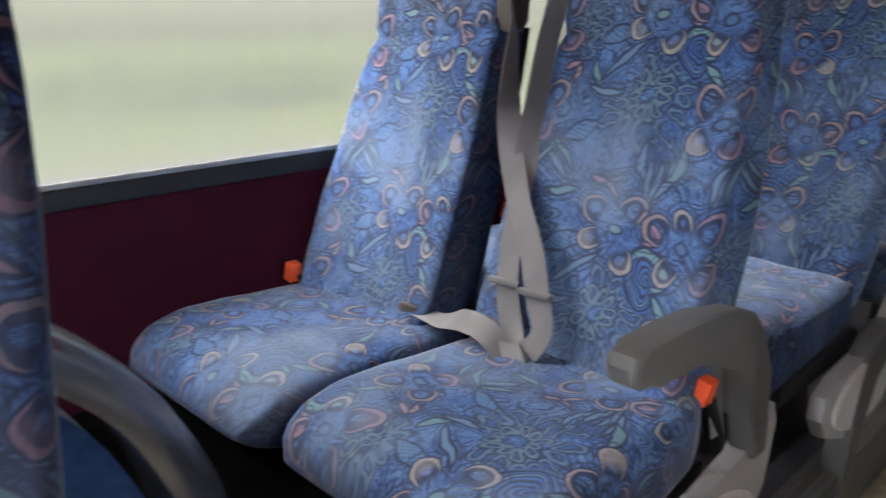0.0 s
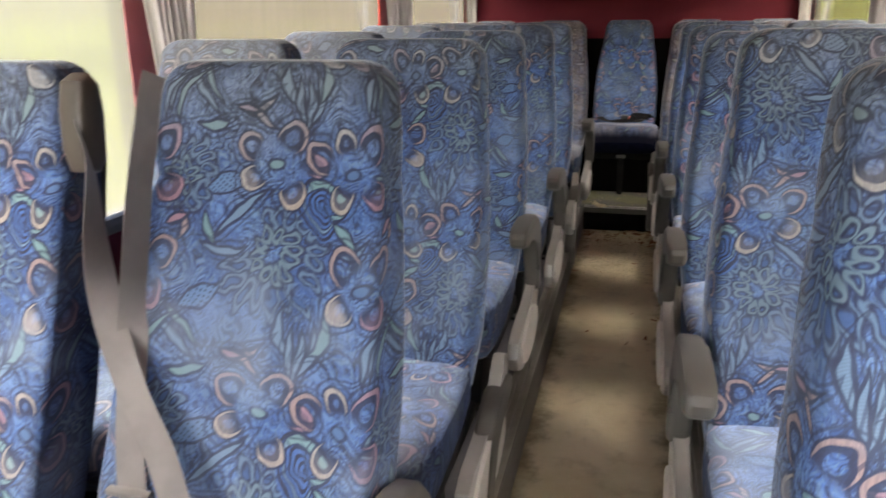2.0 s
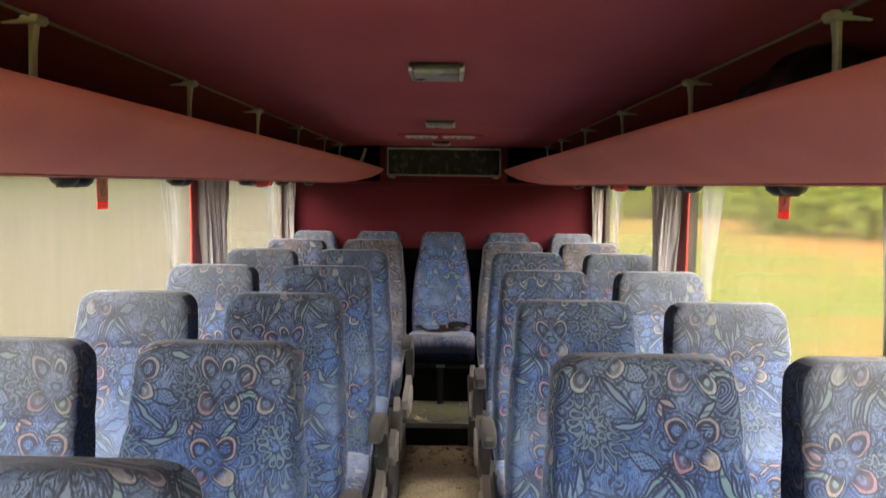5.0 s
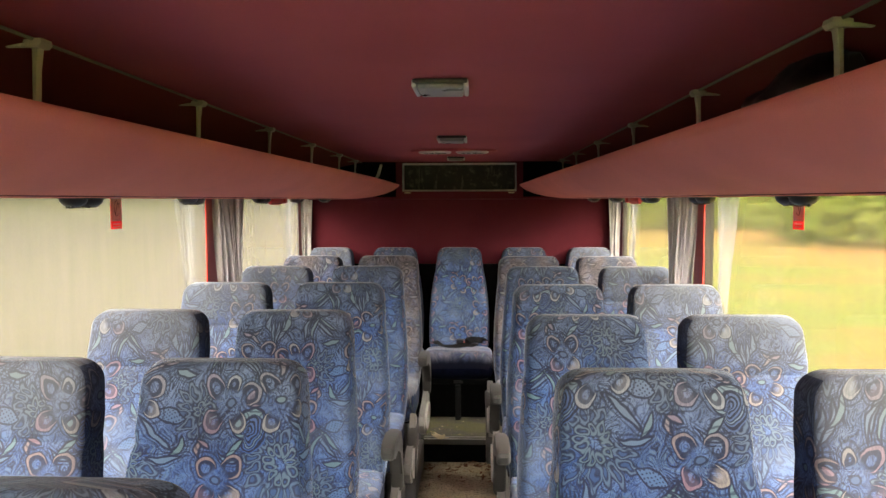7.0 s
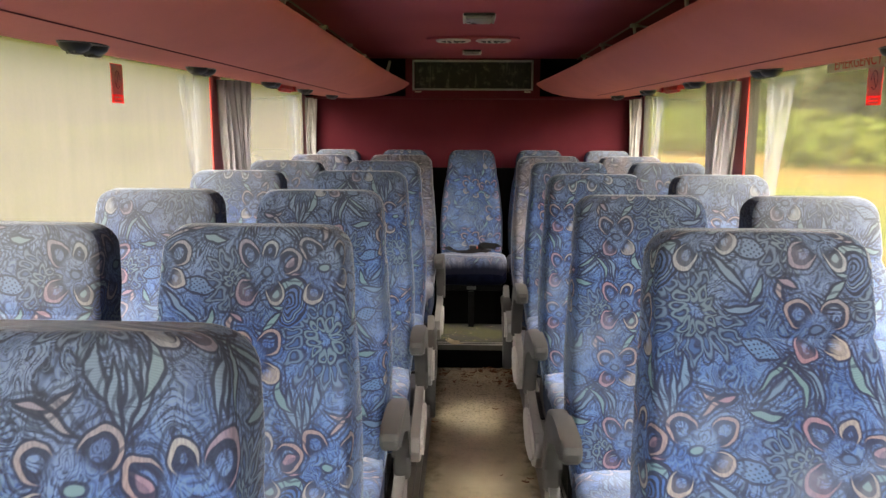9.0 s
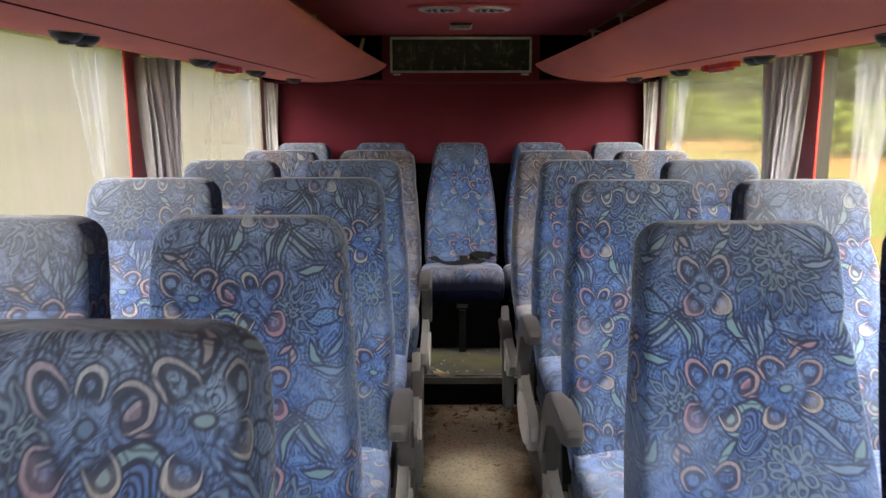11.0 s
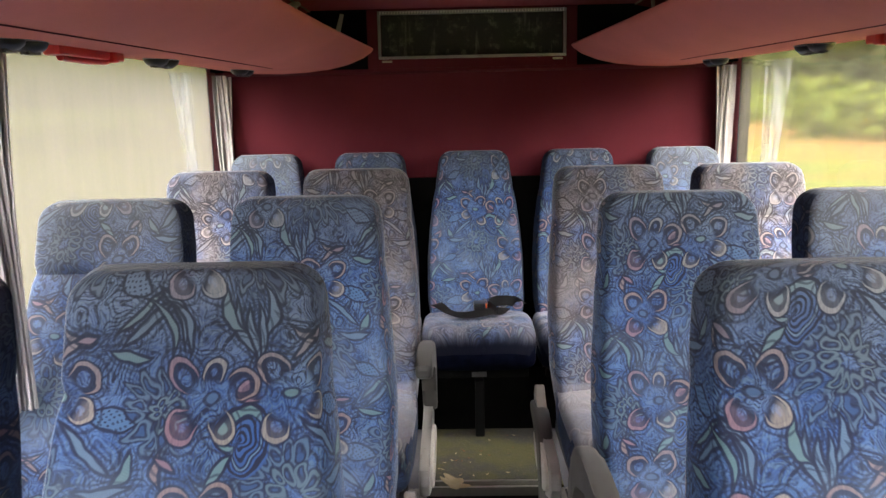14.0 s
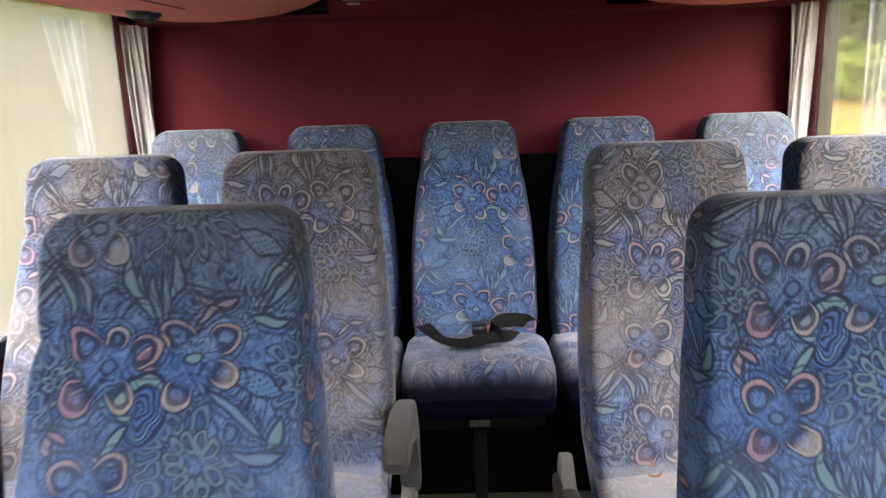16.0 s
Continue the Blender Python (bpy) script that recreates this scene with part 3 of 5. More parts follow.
PLATFORM = two_scale("dark_grey_platform_carpet", (0.085, 0.087, 0.100), (0.120, 0.122, 0.138), 0.9, 5.0, 260.0, bump=0.4, dist=0.002, dirt=(0.110, 0.098, 0.080), spec=0.2)
GLASS_FOG = glass("fogged_window_glass", 0.86, (0.0470, 0.0385, 0.0315), (0.060, 0.052, 0.041), 0.16)
GLASS_DUST = glass("dusty_window_glass", 0.22, (0.048, 0.0415, 0.031), (0.094, 0.082, 0.054), 0.15)
GLASS_MIST = glass("misted_window_glass", 0.74, (0.076, 0.070, 0.060), (0.112, 0.108, 0.082), 0.42)
GLASS_CLEAR = clear_glass()
FIELD = field_grass()
HEDGE_LEAF = foliage("hedge_leaves", (0.100, 0.170, 0.030), (0.230, 0.290, 0.050))
WOOD_LEAF = foliage("woodland_leaves", (0.060, 0.085, 0.040), (0.120, 0.150, 0.060))
STICKER_WHITE = sheer("white_sticker", (0.60, 0.57, 0.48), (0.68, 0.65, 0.56), 0.60)
STICKER_RED = sheer("red_sticker_print", (0.60, 0.060, 0.060), (0.68, 0.075, 0.070), 0.45)

# ---- builders ----
def obj_of(name, bm, mat, smooth=40):
    me = bpy.data.meshes.new(name)
    bmesh.ops.recalc_face_normals(bm, faces=bm.faces)
    bm.to_mesh(me)
    bm.free()
    for mt in mat if isinstance(mat, (list, tuple)) else [mat]:
        me.materials.append(mt)
    if smooth:
        me.shade_smooth()
        me.set_sharp_from_angle(angle=radians(smooth))
    return new(name, me)


def part(name, bm, mat, parent=None, label="", smooth=40):
    ob = obj_of(name, bm, mat, smooth)
    if parent:
        ob.parent = parent
    if label:
        ob["label"] = label
    return ob


def thing(name, bm, mat, label, category, group="", kind="", smooth=40):
    return tagged(obj_of(name, bm, mat, smooth), label, category, group, kind)


def empty(name, at, label, category, group="", kind=""):
    ob = new(name)
    ob.location = at
    return tagged(ob, label, category, group, kind)


def box(x0, x1, y0, y1, z0, z1, bevel=0.0, seg=2, bm=None):
    own = bmesh.new()
    bmesh.ops.create_cube(own, size=1.0)
    for v in own.verts:
        v.co = Vector(((x0 + x1) / 2 + v.co.x * (x1 - x0), (y0 + y1) / 2 + v.co.y * (y1 - y0), (z0 + z1) / 2 + v.co.z * (z1 - z0)))
    if bevel:
        bmesh.ops.bevel(own, geom=own.edges[:], offset=bevel, segments=seg, profile=0.5, affect="EDGES")
    return merged(bm, own)


def merged(bm, own):
    if bm is None:
        return own
    me = bpy.data.meshes.new("tmp")
    own.to_mesh(me)
    own.free()
    bm.from_mesh(me)
    bpy.data.meshes.remove(me)
    return bm


def prism(outline, axis, a, b, bevel=0.0, seg=2, bm=None):
    """An outline in the plane across axis, pulled from a to b. x: (y, z); y: (x, z); z: (x, y)."""
    own = bmesh.new()

    def at(u, v, w):
        return {"x": (w, u, v), "y": (u, w, v), "z": (u, v, w)}[axis]

    lo = [own.verts.new(at(u, v, a)) for u, v in outline]
    hi = [own.verts.new(at(u, v, b)) for u, v in outline]
    n = len(outline)
    for i in range(n):
        own.faces.new((lo[i], lo[(i + 1) % n], hi[(i + 1) % n], hi[i]))
    caps = [own.faces.new(lo), own.faces.new(list(reversed(hi)))]
    if bevel:
        edges = {e for f in caps for e in f.edges}
        bmesh.ops.bevel(own, geom=list(edges), offset=bevel, segments=seg, profile=0.5, affect="EDGES")
    return merged(bm, own)


def skin(rings, close_ends=True, bm=None, uvs=None):
    """A closed skin over rings of equal count."""
    own = bmesh.new()
    lay = own.loops.layers.uv.new("UVMap") if uvs else None
    rows = [[own.verts.new(p) for p in r] for r in rings]
    n = len(rings[0])
    for i in range(len(rows) - 1):
        for j in range(n):
            k = (j + 1) % n
            f = own.faces.new((rows[i][j], rows[i][k], rows[i + 1][k], rows[i + 1][j]))
            if uvs:
                for loop, (a, c) in zip(f.loops, ((i, j), (i, k), (i + 1, k), (i + 1, j))):
                    loop[lay].uv = uvs(a, c)
    if close_ends:
        for r, a in ((rows[0], 0), (rows[-1], len(rows) - 1)):
            f = own.faces.new(r)
            if uvs:
                for j, loop in enumerate(f.loops):
                    loop[lay].uv = uvs(a, j)
    return merged(bm, own)


def smooth_line(pts, n):
    """n points on a Catmull-Rom line through pts."""
    pts = [Vector(p) for p in pts]
    ext = [pts[0] * 2 - pts[1], *pts, pts[-1] * 2 - pts[-2]]
    out = []
    for i in range(n):
        s = i / (n - 1) * (len(pts) - 1)
        k = min(int(s), len(pts) - 2)
        t = s - k
        a, b, c, d = ext[k:k + 4]
        out.append(0.5 * ((2 * b) + (c - a) * t + (2 * a - 5 * b + 4 * c - d) * t * t + (3 * b - a - 3 * c + d) * t ** 3))
    return out


def tube(pts, radius, sides=10, n=None, bm=None, flat=1.0, up=(0, 0, 1)):
    """A round or oval bar along a line; radius may be a list."""
    line = smooth_line(pts, n) if n else [Vector(p) for p in pts]
    rings = []
    for i, p in enumerate(line):
        d = (line[min(i + 1, len(line) - 1)] - line[max(i - 1, 0)]).normalized()
        side = d.cross(Vector(up))
        side = side.normalized() if side.length > 1e-4 else Vector((1, 0, 0))
        other = side.cross(d).normalized()
        r = radius if not isinstance(radius, (list, tuple)) else radius[min(int(i / len(line) * len(radius)), len(radius) - 1)]
        rings.append([p + side * (r * math.cos(a)) + other * (r * flat * math.sin(a)) for a in [2 * math.pi * k / sides for k in range(sides)]])
    return skin(rings, bm=bm)


def ribbon(pts, wides, half, thick=0.0014, n=40, bm=None):
    """A strap along pts; wides: its width direction at each point; half: its half width."""
    line = smooth_line(pts, n)
    wl = smooth_line(wides, n)
    rings = []
    for i, p in enumerate(line):
        d = (line[min(i + 1, n - 1)] - line[max(i - 1, 0)]).normalized()
        w = (wl[i] - d * wl[i].dot(d)).normalized()
        up = d.cross(w) * (thick / 2)
        w = w * half
        rings.append([p - w - up, p + w - up, p + w + up, p - w + up])
    return skin(rings, bm=bm)


def lerp_table(table, x):
    for (a, *va), (b, *vb) in zip(table, table[1:]):
        if x <= b:
            t = (x - a) / (b - a)
            t = max(0.0, min(1.0, t))
            return [p + (q - p) * t for p, q in zip(va, vb)]
    return list(table[-1][1:])

# ---- the coach body ----
Y0, Y1 = -1.60, 6.50
WALL = 1.18
PANE = 1.171
AISLE_L, AISLE_R = -0.200, 0.258
STEP_Y, STEP_Z = 5.415, 0.140
SILL, HEAD = 0.815, 1.640
# the first span is unseen: it closes the front sides to keep light out
PILLARS = ((Y0, 0.45), (2.45, 2.60), (4.45, 4.60), (6.395, Y1))


def ceiling_z(y):
    return 1.908 - 0.0065 * y


def structure(name, bm, mat, label, category, smooth=40):
    return thing(name, bm, mat, label, category, kind="structure", smooth=smooth)


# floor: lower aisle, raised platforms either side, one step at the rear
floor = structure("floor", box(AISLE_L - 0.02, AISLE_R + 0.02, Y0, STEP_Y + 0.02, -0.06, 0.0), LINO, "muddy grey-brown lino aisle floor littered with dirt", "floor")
structure("platform_left", box(-WALL, AISLE_L - 0.022, Y0, Y1, -0.06, STEP_Z), PLATFORM, "dark grey carpeted platform under the seats beside the aisle", "platform")
structure("platform_right", box(AISLE_R + 0.022, WALL, Y0, Y1, -0.06, STEP_Z), PLATFORM, "dark grey carpeted platform under the seats beside the aisle", "platform")
structure("rear_step", box(AISLE_L - 0.022, AISLE_R + 0.022, STEP_Y + 0.012, Y1, -0.06, STEP_Z), MOSS, "mouldy green and grey carpeted step below the rear bench", "step")
structure("step_riser", box(AISLE_L, AISLE_R, STEP_Y, STEP_Y + 0.011, 0.0, STEP_Z - 0.03), BLACK_MATT, "black rubber riser of the rear step", "step")
nose = box(AISLE_L, AISLE_R, STEP_Y - 0.012, STEP_Y + 0.05, STEP_Z - 0.028, STEP_Z + 0.004, 0.003)
NOSE_DARK = two_scale("dark_olive_nosing_rubber", (0.052, 0.050, 0.036), (0.080, 0.077, 0.058), 0.6, 12.0, 160.0)
NOSE_GREY = two_scale("worn_step_nosing", (0.170, 0.165, 0.148), (0.260, 0.252, 0.226), 0.45, 12.0, 160.0, metal=0.5)
step_edge = structure("step_nosing", nose, NOSE_DARK, "dark step nosing with two thin metal ribs", "trim")
for a in (STEP_Y - 0.009, STEP_Y + 0.034):
    part("rib", box(AISLE_L, AISLE_R, a, a + 0.006, STEP_Z + 0.001, STEP_Z + 0.0075, 0.001, 1), ALU, step_edge, "thin bright metal rib")
for side, x, s in (("left", AISLE_L, -1), ("right", AISLE_R, 1)):
    t = box(min(x, x + s * 0.022), max(x, x + s * 0.022), Y0, STEP_Y - 0.014, 0.0, STEP_Z - 0.003)
    structure(f"platform_edge_{side}", t, GREY_DARK, "dark grey plastic kick plate along the aisle edge", "trim")
    t = bmesh.new()
    for k in range(3):
        a = x + s * (0.002 + 0.022 * k)
        box(min(a, a + s * 0.020), max(a, a + s * 0.020), Y0, STEP_Y - 0.014, STEP_Z - 0.002, STEP_Z + 0.006, 0.002, 1, bm=t)
    structure(f"edge_trim_{side}", t, NOSE_GREY, "ribbed grey metal trim along the platform edge", "trim")

# side walls with four window openings each
for side, s in (("left", -1), ("right", 1)):
    w = bmesh.new()
    a, b = sorted((s * WALL, s * (WALL + 0.08)))
    box(a, b, Y0, Y1, -0.25, SILL - 0.045, bm=w)
    box(a, b, Y0, Y1, HEAD, 2.0, bm=w)
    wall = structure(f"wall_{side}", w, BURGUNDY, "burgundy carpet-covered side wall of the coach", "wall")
    for p0, p1 in PILLARS:
        a2, b2 = sorted((s * (WALL - 0.012), s * (WALL - 0.002)))
        part("pillar", box(a2, b2, p0, p1, SILL - 0.044, HEAD - 0.001, 0.004), PILLAR, wall)
        a2, b2 = sorted((s * WALL, s * (WALL + 0.08)))
        part("outer_post", box(a2, b2, p0 + 0.04, max(p0 + 0.05, p1 - 0.04), SILL - 0.044, HEAD - 0.001), RUBBER, wall, "black outer post between the panes")
        if p0 > 4.0 and p1 < 6.0:
            a3, b3 = sorted((s * (WALL - 0.0145), s * (WALL - 0.004)))
            part("red_edge_strip", box(a3, b3, p0 - 0.010, p0 - 0.001, SILL, HEAD - 0.002, 0.003), RED_TRIM, wall, "bright red window edge strip")
        elif p0 > 6.0:
            a3, b3 = sorted((s * (WALL - 0.011), s * (WALL + 0.03)))
            part("black_edge_strip", box(a3, b3, p0 - 0.012, p0 - 0.001, SILL, HEAD - 0.002, 0.002), RUBBER, wall, "thin black rubber window edge")
    for i, ((_, y0), (y1, _)) in enumerate(zip(PILLARS, PILLARS[1:])):
        win = empty(f"window_{i + 1 + (4 if s > 0 else 0)}", (0, 0, 0), "fogged, dirt-streaked side window in a black rubber frame" if s < 0 else "dusty side window in a black rubber frame", "window", kind="structure")
        a, b = sorted((s * PANE, s * (PANE + 0.005)))
        pane = part("pane", box(a, b, y0 - 0.01, y1 + 0.01, SILL - 0.02, HEAD + 0.01), [GLASS_CLEAR, (GLASS_FOG if i else GLASS_MIST) if s < 0 else GLASS_DUST], win, smooth=0)
        for f in pane.data.polygons:
            f.material_index = 1 if f.normal.x * s < -0.5 else 0
        pane.visible_shadow = False
        a, b = sorted((s * (WALL - 0.012), s * (PANE + 0.02)))
        part("window_sill", box(a, b, y0 + 0.001, y1 - 0.001, SILL - 0.044, SILL - 0.006, 0.006), RUBBER, win, "black rubber window sill")
        a, b = sorted((s * (WALL - 0.011), s * (WALL + 0.03)))
        part("sill_strip", box(a, b, y0 + 0.001, y1 - 0.001, SILL - 0.005, SILL + 0.006, 0.002), ALU, win, "pale aluminium strip above the sill")

# front and rear ends
# unseen front end, its opening sized to set the light on the seats
w = bmesh.new()
for x0, x1, z0, z1 in ((-1.26, 1.26, -0.25, 1.26), (-1.26, 1.26, 1.84, 2.0), (-1.26, -1.10, 1.261, 1.839), (1.10, 1.26, 1.261, 1.839)):
    box(x0, x1, Y0 - 0.06, Y0 - 0.001, z0, z1, bm=w)
structure("wall_front", w, BURGUNDY, "burgundy front end of the coach round the windscreen", "wall")
screen = empty("windscreen", (0, 0, 0), "wide clear windscreen at the front of the coach", "window", kind="structure")
pane = part("pane", box(-1.099, 1.099, Y0 - 0.034, Y0 - 0.028, 1.262, 1.838), GLASS_CLEAR, screen, smooth=0)
pane.visible_shadow = False
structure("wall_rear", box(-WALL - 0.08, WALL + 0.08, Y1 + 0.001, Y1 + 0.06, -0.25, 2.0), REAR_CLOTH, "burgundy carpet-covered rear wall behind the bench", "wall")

# black sheets in place of the shade behind and under the bench
structure("bench_back_shade", box(-1.16, 1.16, 6.455, 6.497, STEP_Z, 1.12), BLACK_MATT, "black sheet standing in for the shade behind the rear bench", "panel")
structure("bench_foot_shade", box(-1.16, 1.16, 5.90, 5.91, STEP_Z, 0.40), BLACK_MATT, "black sheet standing in for the shade under the rear bench", "panel")

# ceiling: flat middle and lower side coves, sloping gently to the rear
c = bmesh.new()
for x0, z0, x1, z1 in ((-0.71, 0.0, 0.71, 0.0), (-1.20, -0.10, -0.712, -0.006), (0.712, -0.006, 1.20, -0.10)):
    vs = []
    for y in (Y0, Y1):
        vs.append([c.verts.new((x, y, ceiling_z(y) + z + t)) for x, z, t in ((x0, z0, 0), (x1, z1, 0), (x1, z1, 0.05), (x0, z0, 0.05))])
    for i in range(4):
        c.faces.new((vs[0][i], vs[0][(i + 1) % 4], vs[1][(i + 1) % 4], vs[1][i]))
    c.faces.new(vs[0])
    c.faces.new(vs[1])
ceiling = structure("ceiling", c, [CEIL_CLOTH, COVE_SHADE], "burgundy cloth-covered coach ceiling, shade painted in over the racks", "ceiling")
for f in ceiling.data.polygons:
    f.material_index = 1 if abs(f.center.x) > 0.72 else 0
structure("roof", box(-1.27, 1.27, Y0 - 0.06, Y1 + 0.06, 1.965, 2.01), GREY_LIGHT, "grey outer roof skin of the coach", "roof")
for side, s in (("left", -1), ("right", 1)):
    t = tube([(s * 0.705, y, ceiling_z(y) - 0.006) for y in (Y0, 2.0, 4.0, Y1 - 0.1)], 0.0035, 8)
    structure(f"ceiling_bead_{side}", t, BEAD, "thin dull olive bead along the ceiling edge", "trim")

# bulkhead over the rear wall with its vent
b = bmesh.new()
for x0, x1, z0, z1 in ((-0.460, -0.415, 1.612, 1.90), (0.415, 0.460, 1.612, 1.90), (-0.414, 0.414, 1.612, 1.652), (-0.414, 0.414, 1.856, 1.90)):
    box(x0, x1, 6.42, 6.499, z0, z1, bm=b)
bulk = structure("bulkhead", b, REAR_CLOTH, "burgundy bulkhead box above the rear wall", "bulkhead")
# shade in the recesses beside the vent, put in as black boxes
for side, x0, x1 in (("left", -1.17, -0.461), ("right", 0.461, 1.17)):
    structure(f"rack_end_shade_{side}", box(x0, x1, 6.425, 6.499, 1.612, 1.90), BLACK_MATT, "black box standing in for the shaded recess behind the rack end", "panel")
lip = prism([(6.405, 1.600), (6.43, 1.592), (6.498, 1.592), (6.498, 1.611), (6.405, 1.611)], "x", -1.10, 1.10)
structure("bulkhead_lip", lip, REAR_CLOTH, "burgundy padded lip along the bulkhead bottom", "trim")
vent = empty("rear_vent", (0, 6.42, 1.75), "dusty black rear vent grille in a dull metal frame", "vent")
part("grille", box(-0.400, 0.400, 0.022, 0.030, -0.085, 0.095), MESH, vent, "dusty dark mesh grille")
part("top_rail", box(-0.412, 0.412, -0.010, 0.02, 0.092, 0.106, 0.002), NOSE_GREY, vent)
part("bottom_rail", box(-0.412, 0.412, -0.010, 0.02, -0.098, -0.086, 0.002), NOSE_GREY, vent)
for x in (-0.412, 0.402):
    part("side_rail", box(x, x + 0.010, -0.010, 0.02, -0.085, 0.091, 0.002), NOSE_GREY, vent)
bead = bmesh.new()
for k in range(64):
    x = -0.402 + k * 0.01265
    box(x, x + 0.006, -0.0125, -0.0095, 0.094, 0.104, bm=bead)
part("notched_rail", bead, GREY_LIGHT, vent, "row of small notches on the top rail")
for x in (-0.375, 0.375):
    part("catch", box(x - 0.022, x + 0.022, -0.012, 0.0, -0.112, -0.104, 0.002), BRACKET, vent)

# luggage racks: padded troughs that swell inwards and droop at the rear end
RACK = [(1.175, 1.640), (1.06, 1.616), (0.96, 1.602), (0.86, 1.598), (0.76, 1.603), (0.68, 1.618), (0.61, 1.643), (0.555, 1.676), (0.524, 1.708), (0.515, 1.725), (0.520, 1.734), (0.536, 1.732), (0.565, 1.700), (0.63, 1.668), (0.75, 1.648), (0.95, 1.644), (1.175, 1.664)]


def rack_section(s, y):
    g = max(0.0, min(1.0, (y - 5.30) / 1.11)) ** 1.6
    return [(s * (x - 0.080 * g * max(0.0, (0.95 - x) / 0.43)), y, z - 0.030 * g * max(0.0, (z - 1.60) / 0.134)) for x, z in RACK]


for side, s in (("left", -1), ("right", 1)):
    ys = [Y0 + 0.4 * k for k in range(18)] + [5.55 + 0.0725 * k for k in range(13)]
    r = skin([rack_section(s, y) for y in ys])
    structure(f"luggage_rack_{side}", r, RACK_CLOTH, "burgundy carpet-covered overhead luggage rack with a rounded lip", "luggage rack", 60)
    for x, z in ((0.765, 1.6020),):
        seam = tube([(s * x, y, z) for y in (Y0, 2.0, 4.0, 5.9)], 0.0018, 6)
        structure(f"rack_seam_{side}", seam, REAR_CLOTH, "dark seam under the luggage rack", "trim")


def rack_bracket(s, y, n):
    """Slim ivory blade from the ceiling edge down into the rack, with a small foot and a dark rear arm."""
    zc = ceiling_z(y) - 0.012
    zl = 1.662
    br = empty("rack_bracket", (s * 0.705, y, zc), "slim ivory plastic bracket holding the luggage rack", "bracket", "rack brackets")
    part("foot_plate", prism([(-0.018, 0.0), (-0.012, -0.008), (0.012, -0.008), (0.018, 0.0), (0.016, 0.008), (-0.016, 0.008)], "y", -0.020, 0.020, 0.002), BRACKET, br)
    part("arm", box(*sorted((s * 0.012, s * 0.060)), -0.005, 0.005, -0.006, 0.002, 0.002), BRACKET, br)
    d = zl - zc
    blade = prism([(-0.007, -0.006), (0.007, -0.006), (0.0035 + s * 0.003, -0.045), (0.0035 + s * 0.009, d), (-0.0035 + s * 0.009, d), (-0.0035 + s * 0.003, -0.045)], "y", -0.010, 0.010, 0.002)
    part("post", blade, BRACKET, br)


for y in (0.62, 1.41, 2.25, 3.09, 3.88, 4.68, 5.47, 6.10):
    rack_bracket(-1, y, 0)
for y in (0.58, 1.36, 2.16, 2.96, 3.80, 4.62, 5.42, 6.10):
    rack_bracket(1, y, 0)

# outside: one ground sheet, hedges and woods
structure("ground", box(-900, 900, -900, 900, -1.40, -1.10), FIELD, "dry tan and green field outside the coach", "ground", 0)


def leaf_bank(name, mat, label, category, count, seed, where, size):
    rng = np.random.default_rng(seed)
    c = where(rng, count)
    n1 = rng.normal(size=(count, 3))
    n1 /= np.linalg.norm(n1, axis=1)[:, None]
    n2 = np.cross(n1, rng.normal(size=(count, 3)))
    n2 /= np.linalg.norm(n2, axis=1)[:, None]
    sz = size * rng.uniform(0.5, 1.4, (count, 1))
    vs = np.stack([c - n1 * sz, c + n2 * sz * 0.55, c + n1 * sz, c - n2 * sz * 0.55], 1).reshape(-1, 3)
    me = bpy.data.meshes.new(name)
    me.from_pydata(vs.tolist(), [], np.arange(count * 4).reshape(-1, 4).tolist())
    me.materials.append(mat)
    return tagged(new(name, me), label, category, kind="stuff")


def clumps(rng, count, x0, x1, y0, y1, big, high, n):
    cx, cy = rng.uniform(x0, x1, n), rng.uniform(y0, y1, n)
    r, h = big * rng.uniform(0.6, 1.5, n), high * rng.uniform(0.5, 1.2, n)
    k = rng.integers(0, n, count)
    d = rng.normal(size=(count, 3))
    d /= np.linalg.norm(d, axis=1)[:, None]
    d *= rng.uniform(0.75, 1.0, (count, 1))
    z = -1.1 + h[k] * (0.5 + 0.5 * d[:, 2])
    return np.stack([cx[k] + d[:, 0] * r[k], cy[k] + d[:, 1] * r[k], z], 1)


for nm, s, seed, tall in (("hedge_right", 1, 3, 3.6), ("hedge_left", -1, 4, 1.2)):
    leaf_bank(nm, HEDGE_LEAF, "bank of yellow-green bushes across the field", "bushes", 26000, seed, lambda g, n, s=s, tall=tall: clumps(g, n, *sorted((s * 26, s * 40)), -60, 130, 3.6, tall, 90), 0.36)
for nm, s, seed in (("woods_right", 1, 5),):
    leaf_bank(nm, WOOD_LEAF, "grey-green woodland edge behind the bushes", "woods", 36000, seed, lambda g, n, s=s: clumps(g, n, *sorted((s * 44, s * 75)), -90, 220, 6.0, 15.0, 150), 0.85)
leaf_bank("woods_behind", WOOD_LEAF, "grey-green woodland beyond the field", "woods", 9000, 7, lambda g, n: clumps(g, n, -60, 60, 120, 200, 7.0, 13.0, 80), 1.3)

# ---- seats ----
BACK = [  # height, front face, half width, thickness
    (0.480, -0.305, 0.212, 0.120), (0.600, -0.245, 0.226, 0.120), (0.750, -0.180, 0.226, 0.115), (0.850, -0.135, 0.221, 0.105),
    (0.950, -0.098, 0.211, 0.104), (1.050, -0.064, 0.203, 0.102), (1.120, -0.042, 0.197, 0.100), (1.200, -0.024, 0.190, 0.098), (1.250, -0.016, 0.186, 0.095)]
